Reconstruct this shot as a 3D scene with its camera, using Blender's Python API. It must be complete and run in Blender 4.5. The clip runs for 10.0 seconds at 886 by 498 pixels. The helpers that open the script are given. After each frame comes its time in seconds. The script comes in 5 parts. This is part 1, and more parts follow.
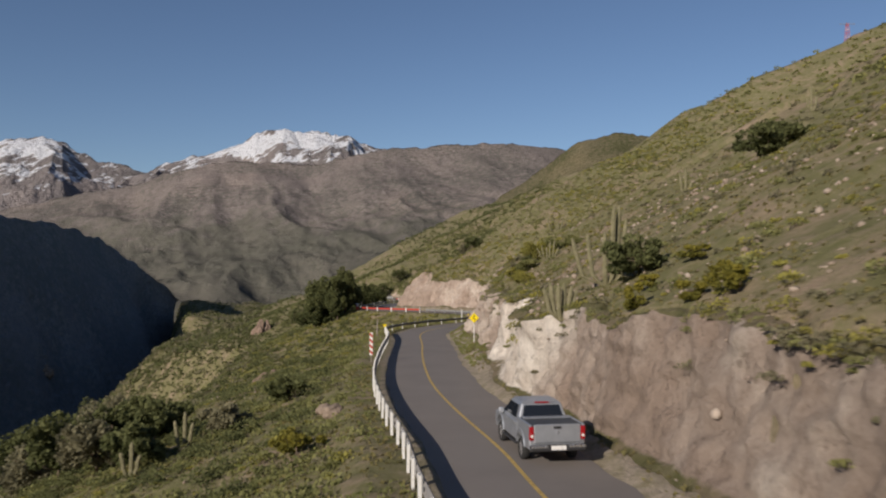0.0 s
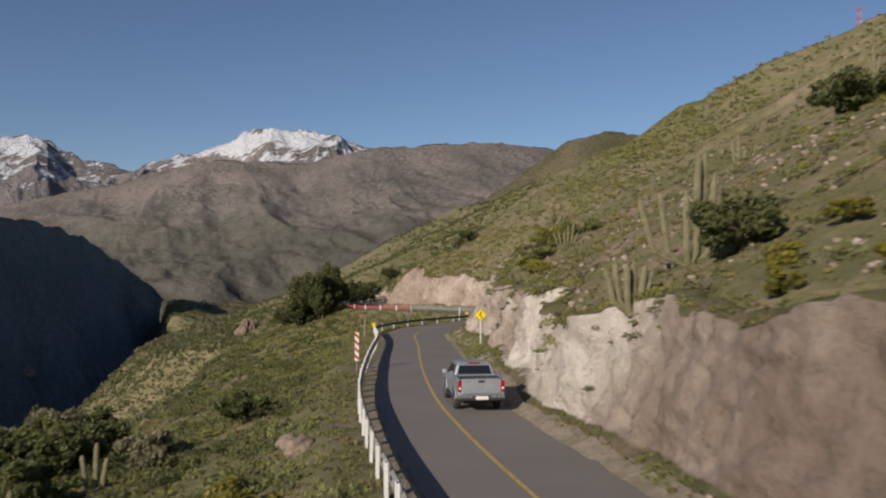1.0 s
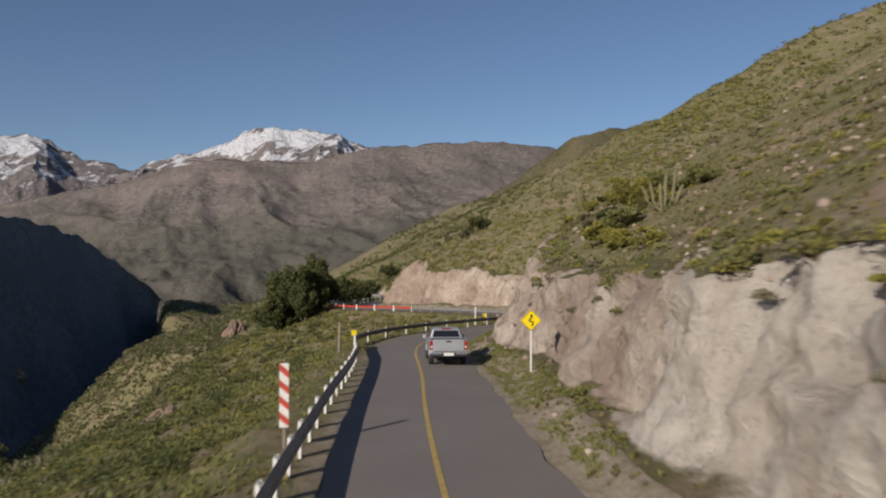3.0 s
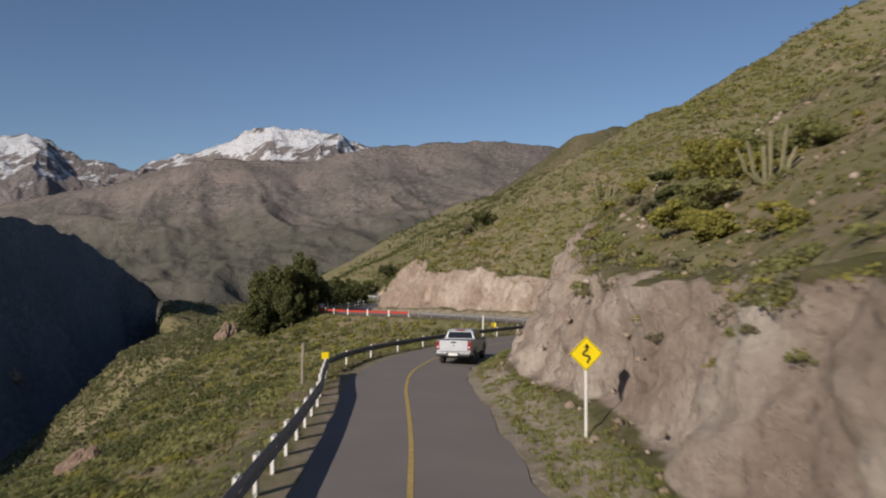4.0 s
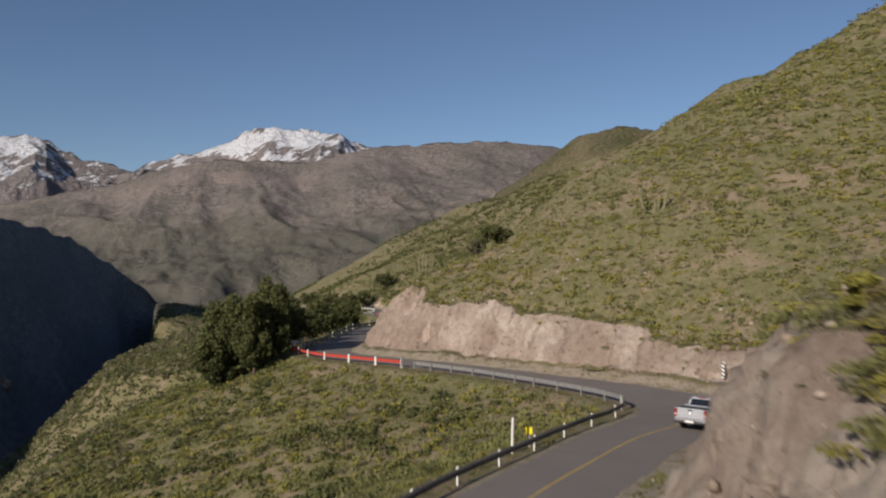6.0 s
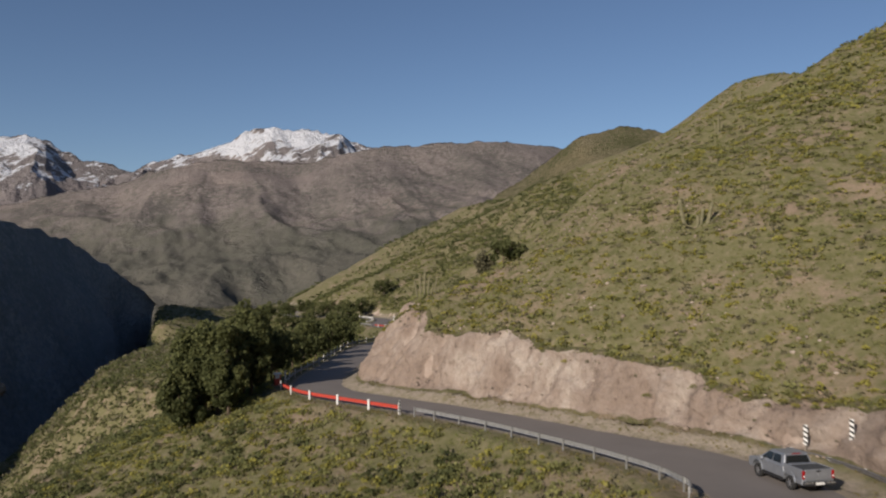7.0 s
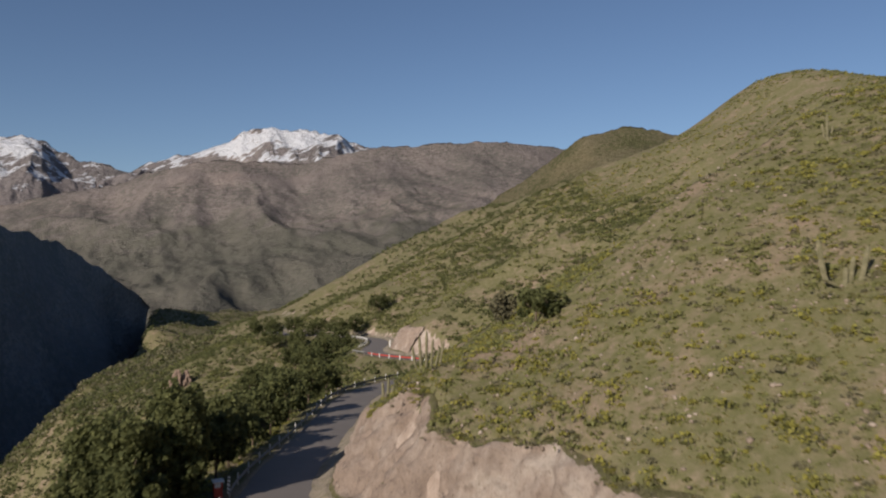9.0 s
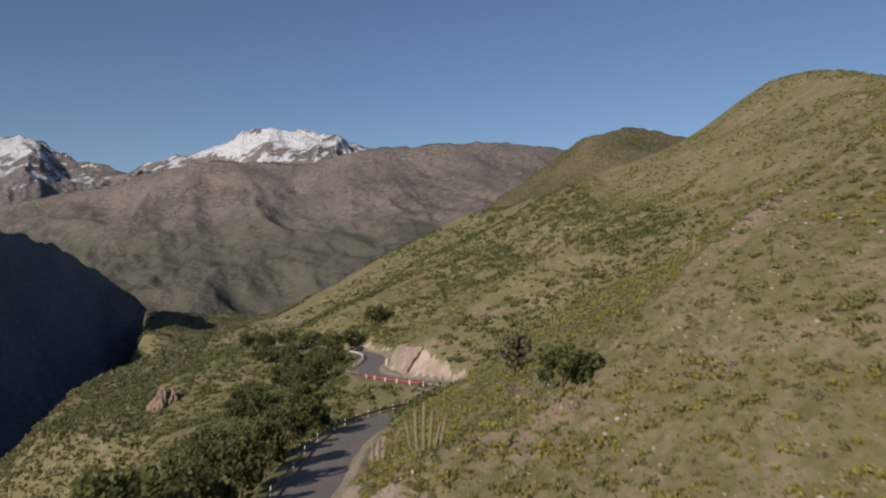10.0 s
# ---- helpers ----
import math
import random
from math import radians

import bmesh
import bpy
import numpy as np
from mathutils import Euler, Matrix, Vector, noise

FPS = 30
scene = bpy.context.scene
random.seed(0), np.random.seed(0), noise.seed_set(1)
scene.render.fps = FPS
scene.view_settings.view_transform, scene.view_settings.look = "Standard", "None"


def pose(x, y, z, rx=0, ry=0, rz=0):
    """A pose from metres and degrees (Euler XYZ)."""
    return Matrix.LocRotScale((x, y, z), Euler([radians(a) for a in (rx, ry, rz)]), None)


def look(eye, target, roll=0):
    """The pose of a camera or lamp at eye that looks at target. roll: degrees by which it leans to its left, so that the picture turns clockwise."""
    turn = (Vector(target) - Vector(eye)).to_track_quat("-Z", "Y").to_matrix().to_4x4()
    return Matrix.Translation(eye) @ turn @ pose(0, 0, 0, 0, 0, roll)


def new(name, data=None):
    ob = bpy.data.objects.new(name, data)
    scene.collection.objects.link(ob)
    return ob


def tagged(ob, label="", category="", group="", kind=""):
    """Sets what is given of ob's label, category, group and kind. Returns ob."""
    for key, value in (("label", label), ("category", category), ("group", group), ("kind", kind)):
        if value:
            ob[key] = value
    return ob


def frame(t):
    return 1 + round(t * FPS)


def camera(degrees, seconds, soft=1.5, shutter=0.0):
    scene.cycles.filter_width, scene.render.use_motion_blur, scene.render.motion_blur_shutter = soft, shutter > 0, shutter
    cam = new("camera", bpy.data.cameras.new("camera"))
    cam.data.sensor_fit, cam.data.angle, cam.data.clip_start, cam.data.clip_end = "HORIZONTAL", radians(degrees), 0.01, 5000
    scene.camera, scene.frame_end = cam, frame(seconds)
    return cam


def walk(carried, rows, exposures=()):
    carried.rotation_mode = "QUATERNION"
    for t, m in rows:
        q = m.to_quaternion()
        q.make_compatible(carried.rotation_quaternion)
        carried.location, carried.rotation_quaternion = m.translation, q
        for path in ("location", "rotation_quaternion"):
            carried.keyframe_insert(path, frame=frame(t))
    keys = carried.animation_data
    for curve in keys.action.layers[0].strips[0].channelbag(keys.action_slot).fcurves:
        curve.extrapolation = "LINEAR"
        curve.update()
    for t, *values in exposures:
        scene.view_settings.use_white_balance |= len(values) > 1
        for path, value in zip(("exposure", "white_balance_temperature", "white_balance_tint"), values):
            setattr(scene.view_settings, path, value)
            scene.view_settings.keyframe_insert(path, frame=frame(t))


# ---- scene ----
cam = camera(57.9, 10.0, soft=2.1, shutter=0.5)
METRES, EYE, TILT, LEAN, TURN = 130.0, 7.0, 0.8, 0.0, 0.0
ROWS = [
    (0.0, 0.0, 0.0, 0.0, 0.0, 0.0, -0.0),
    (0.5, -0.004, 0.043, -0.0046, -0.51, -0.01, -0.02),
    (1.0, -0.007, 0.0912, -0.0095, -0.82, -0.01, -0.06),
    (1.5, -0.0093, 0.1373, -0.0138, -0.87, -0.01, -0.05),
    (2.0, -0.0108, 0.1898, -0.0181, -0.82, -0.01, -0.04),
    (2.5, -0.0113, 0.2398, -0.022, -0.77, 0.01, -0.06),
    (4.0, -0.0097, 0.3919, -0.0264, -0.65, -0.0, -0.02),
    (4.5, -0.0093, 0.4376, -0.0223, -0.63, 0.0, -0.04),
    (5.0, -0.0084, 0.4873, -0.0169, -0.62, 0.0, -0.01),
    (5.5, -0.0082, 0.5335, -0.0109, -0.59, 0.01, 0.01),
    (7.0, -0.0111, 0.6845, 0.0121, -0.53, 0.03, 0.03),
    (7.5, -0.0127, 0.7322, 0.0185, -0.53, 0.03, 0.02),
    (8.0, -0.014, 0.7842, 0.0263, -0.56, 0.04, 0.04),
    (8.5, -0.0152, 0.8328, 0.0347, -0.59, 0.05, 0.03),
    (9.0, -0.0156, 0.8862, 0.0452, -0.61, 0.04, 0.06),
    (9.5, -0.0158, 0.9362, 0.056, -0.61, 0.04, 0.03),
    (10.0, -0.0157, 0.9903, 0.0692, -0.65, 0.05, 0.05),
]
walk(cam, [(t, pose(0, 0, EYE, TILT, LEAN, TURN) @ pose(METRES * x, METRES * y, METRES * z, 90 + pitch, roll, yaw)) for t, x, y, z, yaw, pitch, roll in ROWS], [(0.0, 0.0, 6740, 14), (10.0, 0.0, 6740, 14)])

# world, sun, exposure
SUN_TO = Vector((0.70, 0.92, -0.52)).normalized()
world = bpy.data.worlds.new("world")
scene.world = world
world.use_nodes = True
wn = world.node_tree.nodes
sky = wn.new("ShaderNodeTexSky")
sky.sky_type = "NISHITA"
sky.sun_disc = False
sky.sun_elevation = math.asin(-SUN_TO.z)
sky.sun_rotation = math.atan2(-SUN_TO.x, -SUN_TO.y)
sky.altitude = 1800
sky.air_density = 1.0
sky.dust_density = 1.0
sky.ozone_density = 3.5
world.node_tree.links.new(sky.outputs[0], wn["Background"].inputs[0])
wn["Background"].inputs[1].default_value = 0.078
sun_data = bpy.data.lights.new("sun", "SUN")
sun_data.energy = 4.6
sun_data.angle = radians(0.5)
sun_data.color = (1.0, 0.93, 0.82)
sun = new("sun", sun_data)
sun.matrix_world = look((0, 0, 60), tuple(Vector((0, 0, 60)) + SUN_TO))


# ---------------------------------------------------------------- materials
def material(name, rough=0.8, metal=0.0, spec=0.3):
    m = bpy.data.materials.new(name)
    m.use_nodes = True
    b = m.node_tree.nodes["Principled BSDF"]
    b.inputs["Roughness"].default_value = rough
    b.inputs["Metallic"].default_value = metal
    b.inputs["Specular IOR Level"].default_value = spec
    return m, m.node_tree.nodes, m.node_tree.links, b


def coords(n, l, scale, kind="Object"):
    tc = n.new("ShaderNodeTexCoord")
    mp = n.new("ShaderNodeMapping")
    mp.inputs["Scale"].default_value = scale if isinstance(scale, tuple) else (scale,) * 3
    l.new(tc.outputs[kind], mp.inputs[0])
    return mp.outputs[0]


def noise_tex(n, l, vec, scale, detail=6, rough=0.6):
    t = n.new("ShaderNodeTexNoise")
    t.inputs["Scale"].default_value = scale
    t.inputs["Detail"].default_value = detail
    t.inputs["Roughness"].default_value = rough
    l.new(vec, t.inputs["Vector"])
    return t.outputs["Fac"]


def ramp(n, l, fac, stops):
    r = n.new("ShaderNodeValToRGB")
    e = r.color_ramp.elements
    while len(e) < len(stops):
        e.new(0.5)
    for k, (p, c) in zip(e, stops):
        k.position = p
        k.color = (*c, 1) if len(c) == 3 else c
    l.new(fac, r.inputs[0])
    return r.outputs[0]


def mix(n, l, fac, a, b, blend="MIX"):
    m = n.new("ShaderNodeMix")
    m.data_type = "RGBA"
    m.blend_type = blend
    for sock, v in ((m.inputs[0], fac), (m.inputs[6], a), (m.inputs[7], b)):
        if isinstance(v, (int, float)):
            sock.default_value = v
        elif isinstance(v, tuple):
            sock.default_value = (*v, 1)
        else:
            l.new(v, sock)
    return m.outputs[2]


def math_node(n, l, op, a, b=0.0, c=0.0):
    m = n.new("ShaderNodeMath")
    m.operation = op
    for i, v in enumerate((a, b, c)):
        if isinstance(v, (int, float)):
            m.inputs[i].default_value = v
        else:
            l.new(v, m.inputs[i])
    return m.outputs[0]


def bump(n, l, bsdf, height, strength=0.5, distance=0.1):
    b = n.new("ShaderNodeBump")
    b.inputs["Strength"].default_value = strength
    b.inputs["Distance"].default_value = distance
    l.new(height, b.inputs["Height"])
    l.new(b.outputs[0], bsdf.inputs["Normal"])


def attribute(n, name):
    a = n.new("ShaderNodeAttribute")
    a.attribute_name = name
    return a.outputs["Fac"]


def plain(name, colour, rough=0.5, metal=0.0, dirt=0.15, scale=6.0, spec=0.4):
    """Paint, metal or plastic with a little uneven dirt."""
    m, n, l, b = material(name, rough, metal, spec)
    f = noise_tex(n, l, coords(n, l, 1.0), scale, 8, 0.65)
    dark = tuple(c * (1 - dirt * 2) for c in colour)
    l.new(ramp(n, l, f, [(0.3, dark), (0.6, colour)]), b.inputs["Base Color"])
    r = n.new("ShaderNodeMapRange")
    l.new(f, r.inputs[0])
    r.inputs[3].default_value, r.inputs[4].default_value = min(1, rough + 0.12), max(0, rough - 0.08)
    l.new(r.outputs[0], b.inputs["Roughness"])
    return m


m, n, l, b = material("asphalt", 0.85)
vec = coords(n, l, 1.0)
fine = noise_tex(n, l, vec, 60, 4, 0.7)
big = noise_tex(n, l, vec, 0.35, 5, 0.6)
col = mix(n, l, 0.5, ramp(n, l, big, [(0.3, (0.165, 0.146, 0.134)), (0.7, (0.215, 0.193, 0.176))]), ramp(n, l, fine, [(0.3, (0.14, 0.124, 0.114)), (0.75, (0.25, 0.224, 0.205))]))
l.new(col, b.inputs["Base Color"])
bump(n, l, b, fine, 0.3, 0.01)
M_ASPHALT = m

M_YELLOWLINE = plain("yellow_line_paint", (0.50, 0.35, 0.11), 0.7, dirt=0.2, scale=5)

def cover_colour(n, l):
    """Thin grass over soil, in patches; also gives the finer noises."""
    vec = coords(n, l, 1.0)
    f1 = noise_tex(n, l, vec, 0.16, 8, 0.62)
    f2 = noise_tex(n, l, vec, 1.1, 8, 0.7)
    f3 = noise_tex(n, l, vec, 6.0, 6, 0.7)
    grass = ramp(n, l, f2, [(0.28, (0.105, 0.108, 0.043)), (0.45, (0.150, 0.143, 0.067)), (0.6, (0.192, 0.170, 0.097)), (0.75, (0.29, 0.238, 0.162))])
    soil = ramp(n, l, f3, [(0.3, (0.20, 0.150, 0.105)), (0.7, (0.33, 0.255, 0.185))])
    bare = math_node(n, l, "ADD", math_node(n, l, "MULTIPLY", f1, 0.75), math_node(n, l, "MULTIPLY", f2, 0.35))
    return mix(n, l, ramp(n, l, bare, [(0.54, (0, 0, 0)), (0.69, (1, 1, 1))]), grass, soil), grass, f2, f3


m, n, l, b = material("hillside", 0.95, spec=0.1)
cover, grass, f2, f3 = cover_colour(n, l)


# cut rock: pale pink to tan
def rock_colour(n, l, pale):
    vec = coords(n, l, 1.0)
    r1 = noise_tex(n, l, coords(n, l, (1.0, 1.0, 0.7)), 0.28, 7, 0.62)
    r2 = noise_tex(n, l, coords(n, l, (1.0, 1.0, 0.6)), 1.5, 9, 0.72)
    r3 = noise_tex(n, l, vec, 6.0, 7, 0.75)
    tone = math_node(n, l, "ADD", r1, math_node(n, l, "MULTIPLY", math_node(n, l, "SUBTRACT", pale, 0.4), 0.36))
    c = ramp(n, l, tone, [(0.30, (0.36, 0.285, 0.235)), (0.45, (0.46, 0.382, 0.325)), (0.58, (0.61, 0.54, 0.47)), (0.76, (0.80, 0.75, 0.68))])
    # shade of cracks and pits painted in: low noise darkens the rock
    c = mix(n, l, 0.7, c, ramp(n, l, r2, [(0.30, (0.30, 0.26, 0.23)), (0.41, (0.80, 0.77, 0.74)), (0.7, (1.12, 1.1, 1.08))]), "MULTIPLY")
    pit_shade = noise_tex(n, l, coords(n, l, (1.0, 1.0, 0.75)), 2.6, 3, 0.55)
    c = mix(n, l, 0.45, c, ramp(n, l, pit_shade, [(0.27, (0.22, 0.19, 0.17)), (0.36, (1, 1, 1))]), "MULTIPLY")
    return mix(n, l, 0.38, c, ramp(n, l, r3, [(0.32, (0.32, 0.28, 0.25)), (0.46, (0.92, 0.91, 0.9)), (0.7, (1.2, 1.19, 1.17))]), "MULTIPLY"), r2, r3


rock, _, _ = rock_colour(n, l, 0.05)
gravel = ramp(n, l, f3, [(0.25, (0.18, 0.155, 0.12)), (0.5, (0.32, 0.27, 0.21)), (0.75, (0.42, 0.36, 0.29))])
gravel = mix(n, l, ramp(n, l, f2, [(0.48, (0, 0, 0)), (0.66, (1, 1, 1))]), gravel, grass)
ra = attribute(n, "rock")
ra = ramp(n, l, math_node(n, l, "ADD", ra, math_node(n, l, "MULTIPLY", math_node(n, l, "SUBTRACT", f2, 0.5), 0.5)), [(0.42, (0, 0, 0)), (0.62, (1, 1, 1))])
c1 = mix(n, l, attribute(n, "verge"), cover, gravel)
c2 = mix(n, l, ra, c1, rock)
l.new(c2, b.inputs["Base Color"])
hgt = math_node(n, l, "ADD", math_node(n, l, "MULTIPLY", f2, 0.7), math_node(n, l, "MULTIPLY", f3, 0.3))
bump(n, l, b, hgt, 0.8, 0.35)
M_GROUND = m

m, n, l, b = material("cut_rock", 0.95, spec=0.1)
col, r2, r3 = rock_colour(n, l, attribute(n, "pale"))
earth, _, g2, _ = cover_colour(n, l)
edge = ramp(n, l, math_node(n, l, "ADD", attribute(n, "rock"), math_node(n, l, "MULTIPLY", math_node(n, l, "SUBTRACT", g2, 0.5), 0.7)), [(0.35, (0, 0, 0)), (0.6, (1, 1, 1))])
l.new(mix(n, l, edge, earth, col), b.inputs["Base Color"])
bump(n, l, b, math_node(n, l, "ADD", math_node(n, l, "MULTIPLY", r2, 0.6), math_node(n, l, "MULTIPLY", r3, 0.4)), 1.0, 0.5)
M_ROCK = m


def mountain_mat(name, stops, scale, veg=None, snow=None, low=None, relief=0.8):
    m, n, l, b = material(name, 1.0, spec=0.0)
    vec = coords(n, l, 1.0)
    a = noise_tex(n, l, vec, scale, 10, 0.65)
    c = ramp(n, l, a, stops)
    big = noise_tex(n, l, vec, scale * 0.22, 5, 0.6)
    c = mix(n, l, 0.8, c, ramp(n, l, big, [(0.35, (0.72, 0.74, 0.74)), (0.5, (1, 1, 1)), (0.66, (1.25, 1.2, 1.15))]), "MULTIPLY")
    if veg:
        w = noise_tex(n, l, vec, scale * 6, 8, 0.75)
        w2 = noise_tex(n, l, vec, scale * 0.5, 5, 0.6)
        w = math_node(n, l, "ADD", math_node(n, l, "MULTIPLY", w, 0.6), math_node(n, l, "MULTIPLY", w2, 0.4))
        c = mix(n, l, ramp(n, l, w, [(0.45, (0, 0, 0)), (0.56, (1, 1, 1))]), c, veg)
    if low:
        g = n.new("ShaderNodeNewGeometry")
        sp = n.new("ShaderNodeSeparateXYZ")
        l.new(g.outputs["Position"], sp.inputs[0])
        h = n.new("ShaderNodeMapRange")
        l.new(sp.outputs[2], h.inputs[0])
        h.inputs[1].default_value, h.inputs[2].default_value = low[0]
        w = noise_tex(n, l, vec, scale * 1.5, 7, 0.65)
        lo = math_node(n, l, "ADD", h.outputs[0], math_node(n, l, "MULTIPLY", math_node(n, l, "SUBTRACT", w, 0.5), 1.8))
        c = mix(n, l, ramp(n, l, lo, [(0.35, (0.75, 0.75, 0.75)), (0.65, (0, 0, 0))]), c, low[1])
    if snow:
        g = n.new("ShaderNodeNewGeometry")
        sp = n.new("ShaderNodeSeparateXYZ")
        l.new(g.outputs["Position"], sp.inputs[0])
        h = n.new("ShaderNodeMapRange")
        l.new(sp.outputs[2], h.inputs[0])
        h.clamp = False
        h.inputs[1].default_value, h.inputs[2].default_value = snow
        turned = n.new("ShaderNodeMapping")
        turned.inputs["Rotation"].default_value = (0, radians(40), 0)
        l.new(n.new("ShaderNodeTexCoord").outputs["Object"], turned.inputs[0])
        tilt = n.new("ShaderNodeMapping")
        tilt.inputs["Scale"].default_value = (0.3, 1, 1.5)
        l.new(turned.outputs[0], tilt.inputs[0])
        streak = noise_tex(n, l, tilt.outputs[0], scale * 2.4, 9, 0.7)
        field = noise_tex(n, l, coords(n, l, (1, 1, 1.3)), scale * 0.8, 5, 0.55)
        w = math_node(n, l, "ADD", math_node(n, l, "MULTIPLY", streak, 0.62), math_node(n, l, "MULTIPLY", field, 0.38))
        sn = math_node(n, l, "ADD", h.outputs[0], math_node(n, l, "MULTIPLY", math_node(n, l, "SUBTRACT", w, 0.5), 7.5))
        c = mix(n, l, ramp(n, l, sn, [(0.44, (0, 0, 0)), (0.58, (1, 1, 1))]), c, (0.80, 0.82, 0.87))
    l.new(c, b.inputs["Base Color"])
    dots = noise_tex(n, l, vec, scale * 16, 4, 0.6)
    if veg:
        c = mix(n, l, ramp(n, l, dots, [(0.52, (0, 0, 0)), (0.60, (0.6, 0.6, 0.6))]), c, veg)
        l.new(c, b.inputs["Base Color"])
    w3 = noise_tex(n, l, vec, scale * 5, 8, 0.7)
    bump(n, l, b, w3, relief, 0.6 / scale)
    return m


SNOW_ROCK = [(0.3, (0.22, 0.20, 0.20)), (0.7, (0.34, 0.30, 0.29))]
M_SNOW = mountain_mat("snow_rock", SNOW_ROCK, 0.006, snow=(400, 750))
M_SNOWFIELD = mountain_mat("snow_field_rock", SNOW_ROCK, 0.006, snow=(455, 760))
# browns greyed towards blue, so some distance haze sits in the base colour
M_BROWN = mountain_mat("brown_slope", [(0.3, (0.20, 0.172, 0.162)), (0.55, (0.255, 0.216, 0.20)), (0.75, (0.34, 0.29, 0.265))], 0.008, veg=(0.135, 0.125, 0.112), low=((-60, 330), (0.105, 0.106, 0.082)), relief=0.5)
M_SCRUB = mountain_mat("scrub_slope", [(0.3, (0.19, 0.165, 0.10)), (0.7, (0.30, 0.25, 0.17))], 0.03, veg=(0.12, 0.12, 0.06))
# scrub tones lifted and turned blue-grey: distance haze painted into the colour
M_HAZEDSLOPE = mountain_mat("hazed_slope", [(0.3, (0.24, 0.255, 0.28)), (0.7, (0.40, 0.41, 0.43))], 0.02, veg=(0.21, 0.235, 0.245))


# ---------------------------------------------------------------- plan of the road
ROAD = [  # x, y, z of the yellow line
    (11.5, -40, 1.95), (7.2, -8, 1.15), (5.2, 6, 0.8), (3.75, 16, 0.56), (2.75, 22.6, 0.4), (2.05, 28.4, 0.26), (0.88, 35.3, 0.09), (0.02, 41, -0.05),
    (-0.68, 47, -0.2), (-1.28, 55.7, -0.41), (-1.68, 65, -0.64), (-1.88, 73, -0.84), (-2.15, 79, -0.98), (-2.42, 84.5, -1.12), (-2.4, 89.5, -1.25),
    (-2.0, 93.2, -1.34), (-1.3, 96.8, -1.42), (-0.4, 100, -1.5), (1.0, 103.8, -1.62), (2.5, 107, -1.71), (4.2, 110.1, -1.8), (6.1, 113.3, -1.89),
    (8.2, 116.8, -1.99), (10.2, 119.8, -2.09), (13.2, 123.4, -2.25), (15.7, 126.7, -2.42), (17.1, 130.0, -2.56), (17.4, 132.8, -2.66), (16.8, 135.9, -2.75),
    (15.1, 139.2, -2.83), (12.8, 142.5, -2.9), (9.9, 146.2, -3.0), (6.4, 150.5, -3.1), (2.6, 155.0, -3.2),
    (-1.3, 159.4, -3.3), (-4.9, 163.0, -3.42), (-8.2, 166.4, -3.54), (-11.2, 169.8, -3.68), (-13.5, 174.0, -3.85), (-14.8, 179.0, -4.02),
    (-15.2, 186, -4.25), (-15.0, 196, -4.57), (-14.7, 206, -4.9), (-14.4, 218, -5.3), (-14.1, 230, -5.72), (-12.8, 240, -6.05), (-9.6, 250, -6.35),
    (-5.0, 259, -6.65), (1.0, 266, -6.9), (6.0, 272, -7.1), (8.5, 278, -7.25), (8.0, 284, -7.4), (4.5, 289.5, -7.6), (-1.5, 295.5, -7.85), (-8.5, 302.5, -8.15),
    (-14.0, 310, -8.45), (-17.5, 320, -8.85), (-18.8, 333, -9.4), (-18.5, 350, -10.0), (-20.0, 368, -10.6), (-26.0, 384, -11.2), (-38, 396, -11.7),
    (-56, 410, -12.4), (-66, 440, -13.4), (-66, 480, -14.6), (-58, 520, -16), (-70, 580, -18), (-110, 640, -21), (-120, 760, -26), (-100, 900, -32), (-110, 1200, -40), (-150, 2800, -90),
]


def spline(points, step=1.0):
    """Catmull-Rom through the points, resampled to even steps."""
    p = np.array(points, float)
    p = np.vstack([2 * p[0] - p[1], p, 2 * p[-1] - p[-2]])
    out = []
    for i in range(1, len(p) - 2):
        k = max(2, int(np.linalg.norm(p[i + 1] - p[i]) / 0.5))
        u = np.linspace(0, 1, k, endpoint=False)[:, None]
        a, b, c, d = p[i - 1], p[i], p[i + 1], p[i + 2]
        out.append(0.5 * (2 * b + (c - a) * u + (2 * a - 5 * b + 4 * c - d) * u ** 2 + (3 * b - a - 3 * c + d) * u ** 3))
    out = np.vstack(out + [p[-2:-1]])
    s = np.concatenate([[0], np.cumsum(np.linalg.norm(np.diff(out[:, :2], axis=0), axis=1))])
    want = np.arange(0, s[-1], step)
    return np.stack([np.interp(want, s, out[:, k]) for k in range(3)], 1)


LINE = spline(ROAD, 1.0)
TANG = np.gradient(LINE[:, :2], axis=0)
TANG /= np.linalg.norm(TANG, axis=1)[:, None]
RIGHT = np.stack([TANG[:, 1], -TANG[:, 0]], 1)


def s_of(y_or_xy):
    return int(np.argmin(((LINE[:, :2] - np.array(y_or_xy)) ** 2).sum(1)))


def on_road(s, off=0.0):
    """The place on the road s metres along it, off metres to the right of the yellow line."""
    i = min(max(int(s), 0), len(LINE) - 2)
    w = s - i
    c = LINE[i] * (1 - w) + LINE[i + 1] * w
    r = RIGHT[i] * (1 - w) + RIGHT[i + 1] * w
    return np.array([c[0] + r[0] * off, c[1] + r[1] * off, c[2]])


def fade(x, a, b):
    u = np.clip((x - a) / (b - a), 0, 1)
    return u * u * (3 - 2 * u)


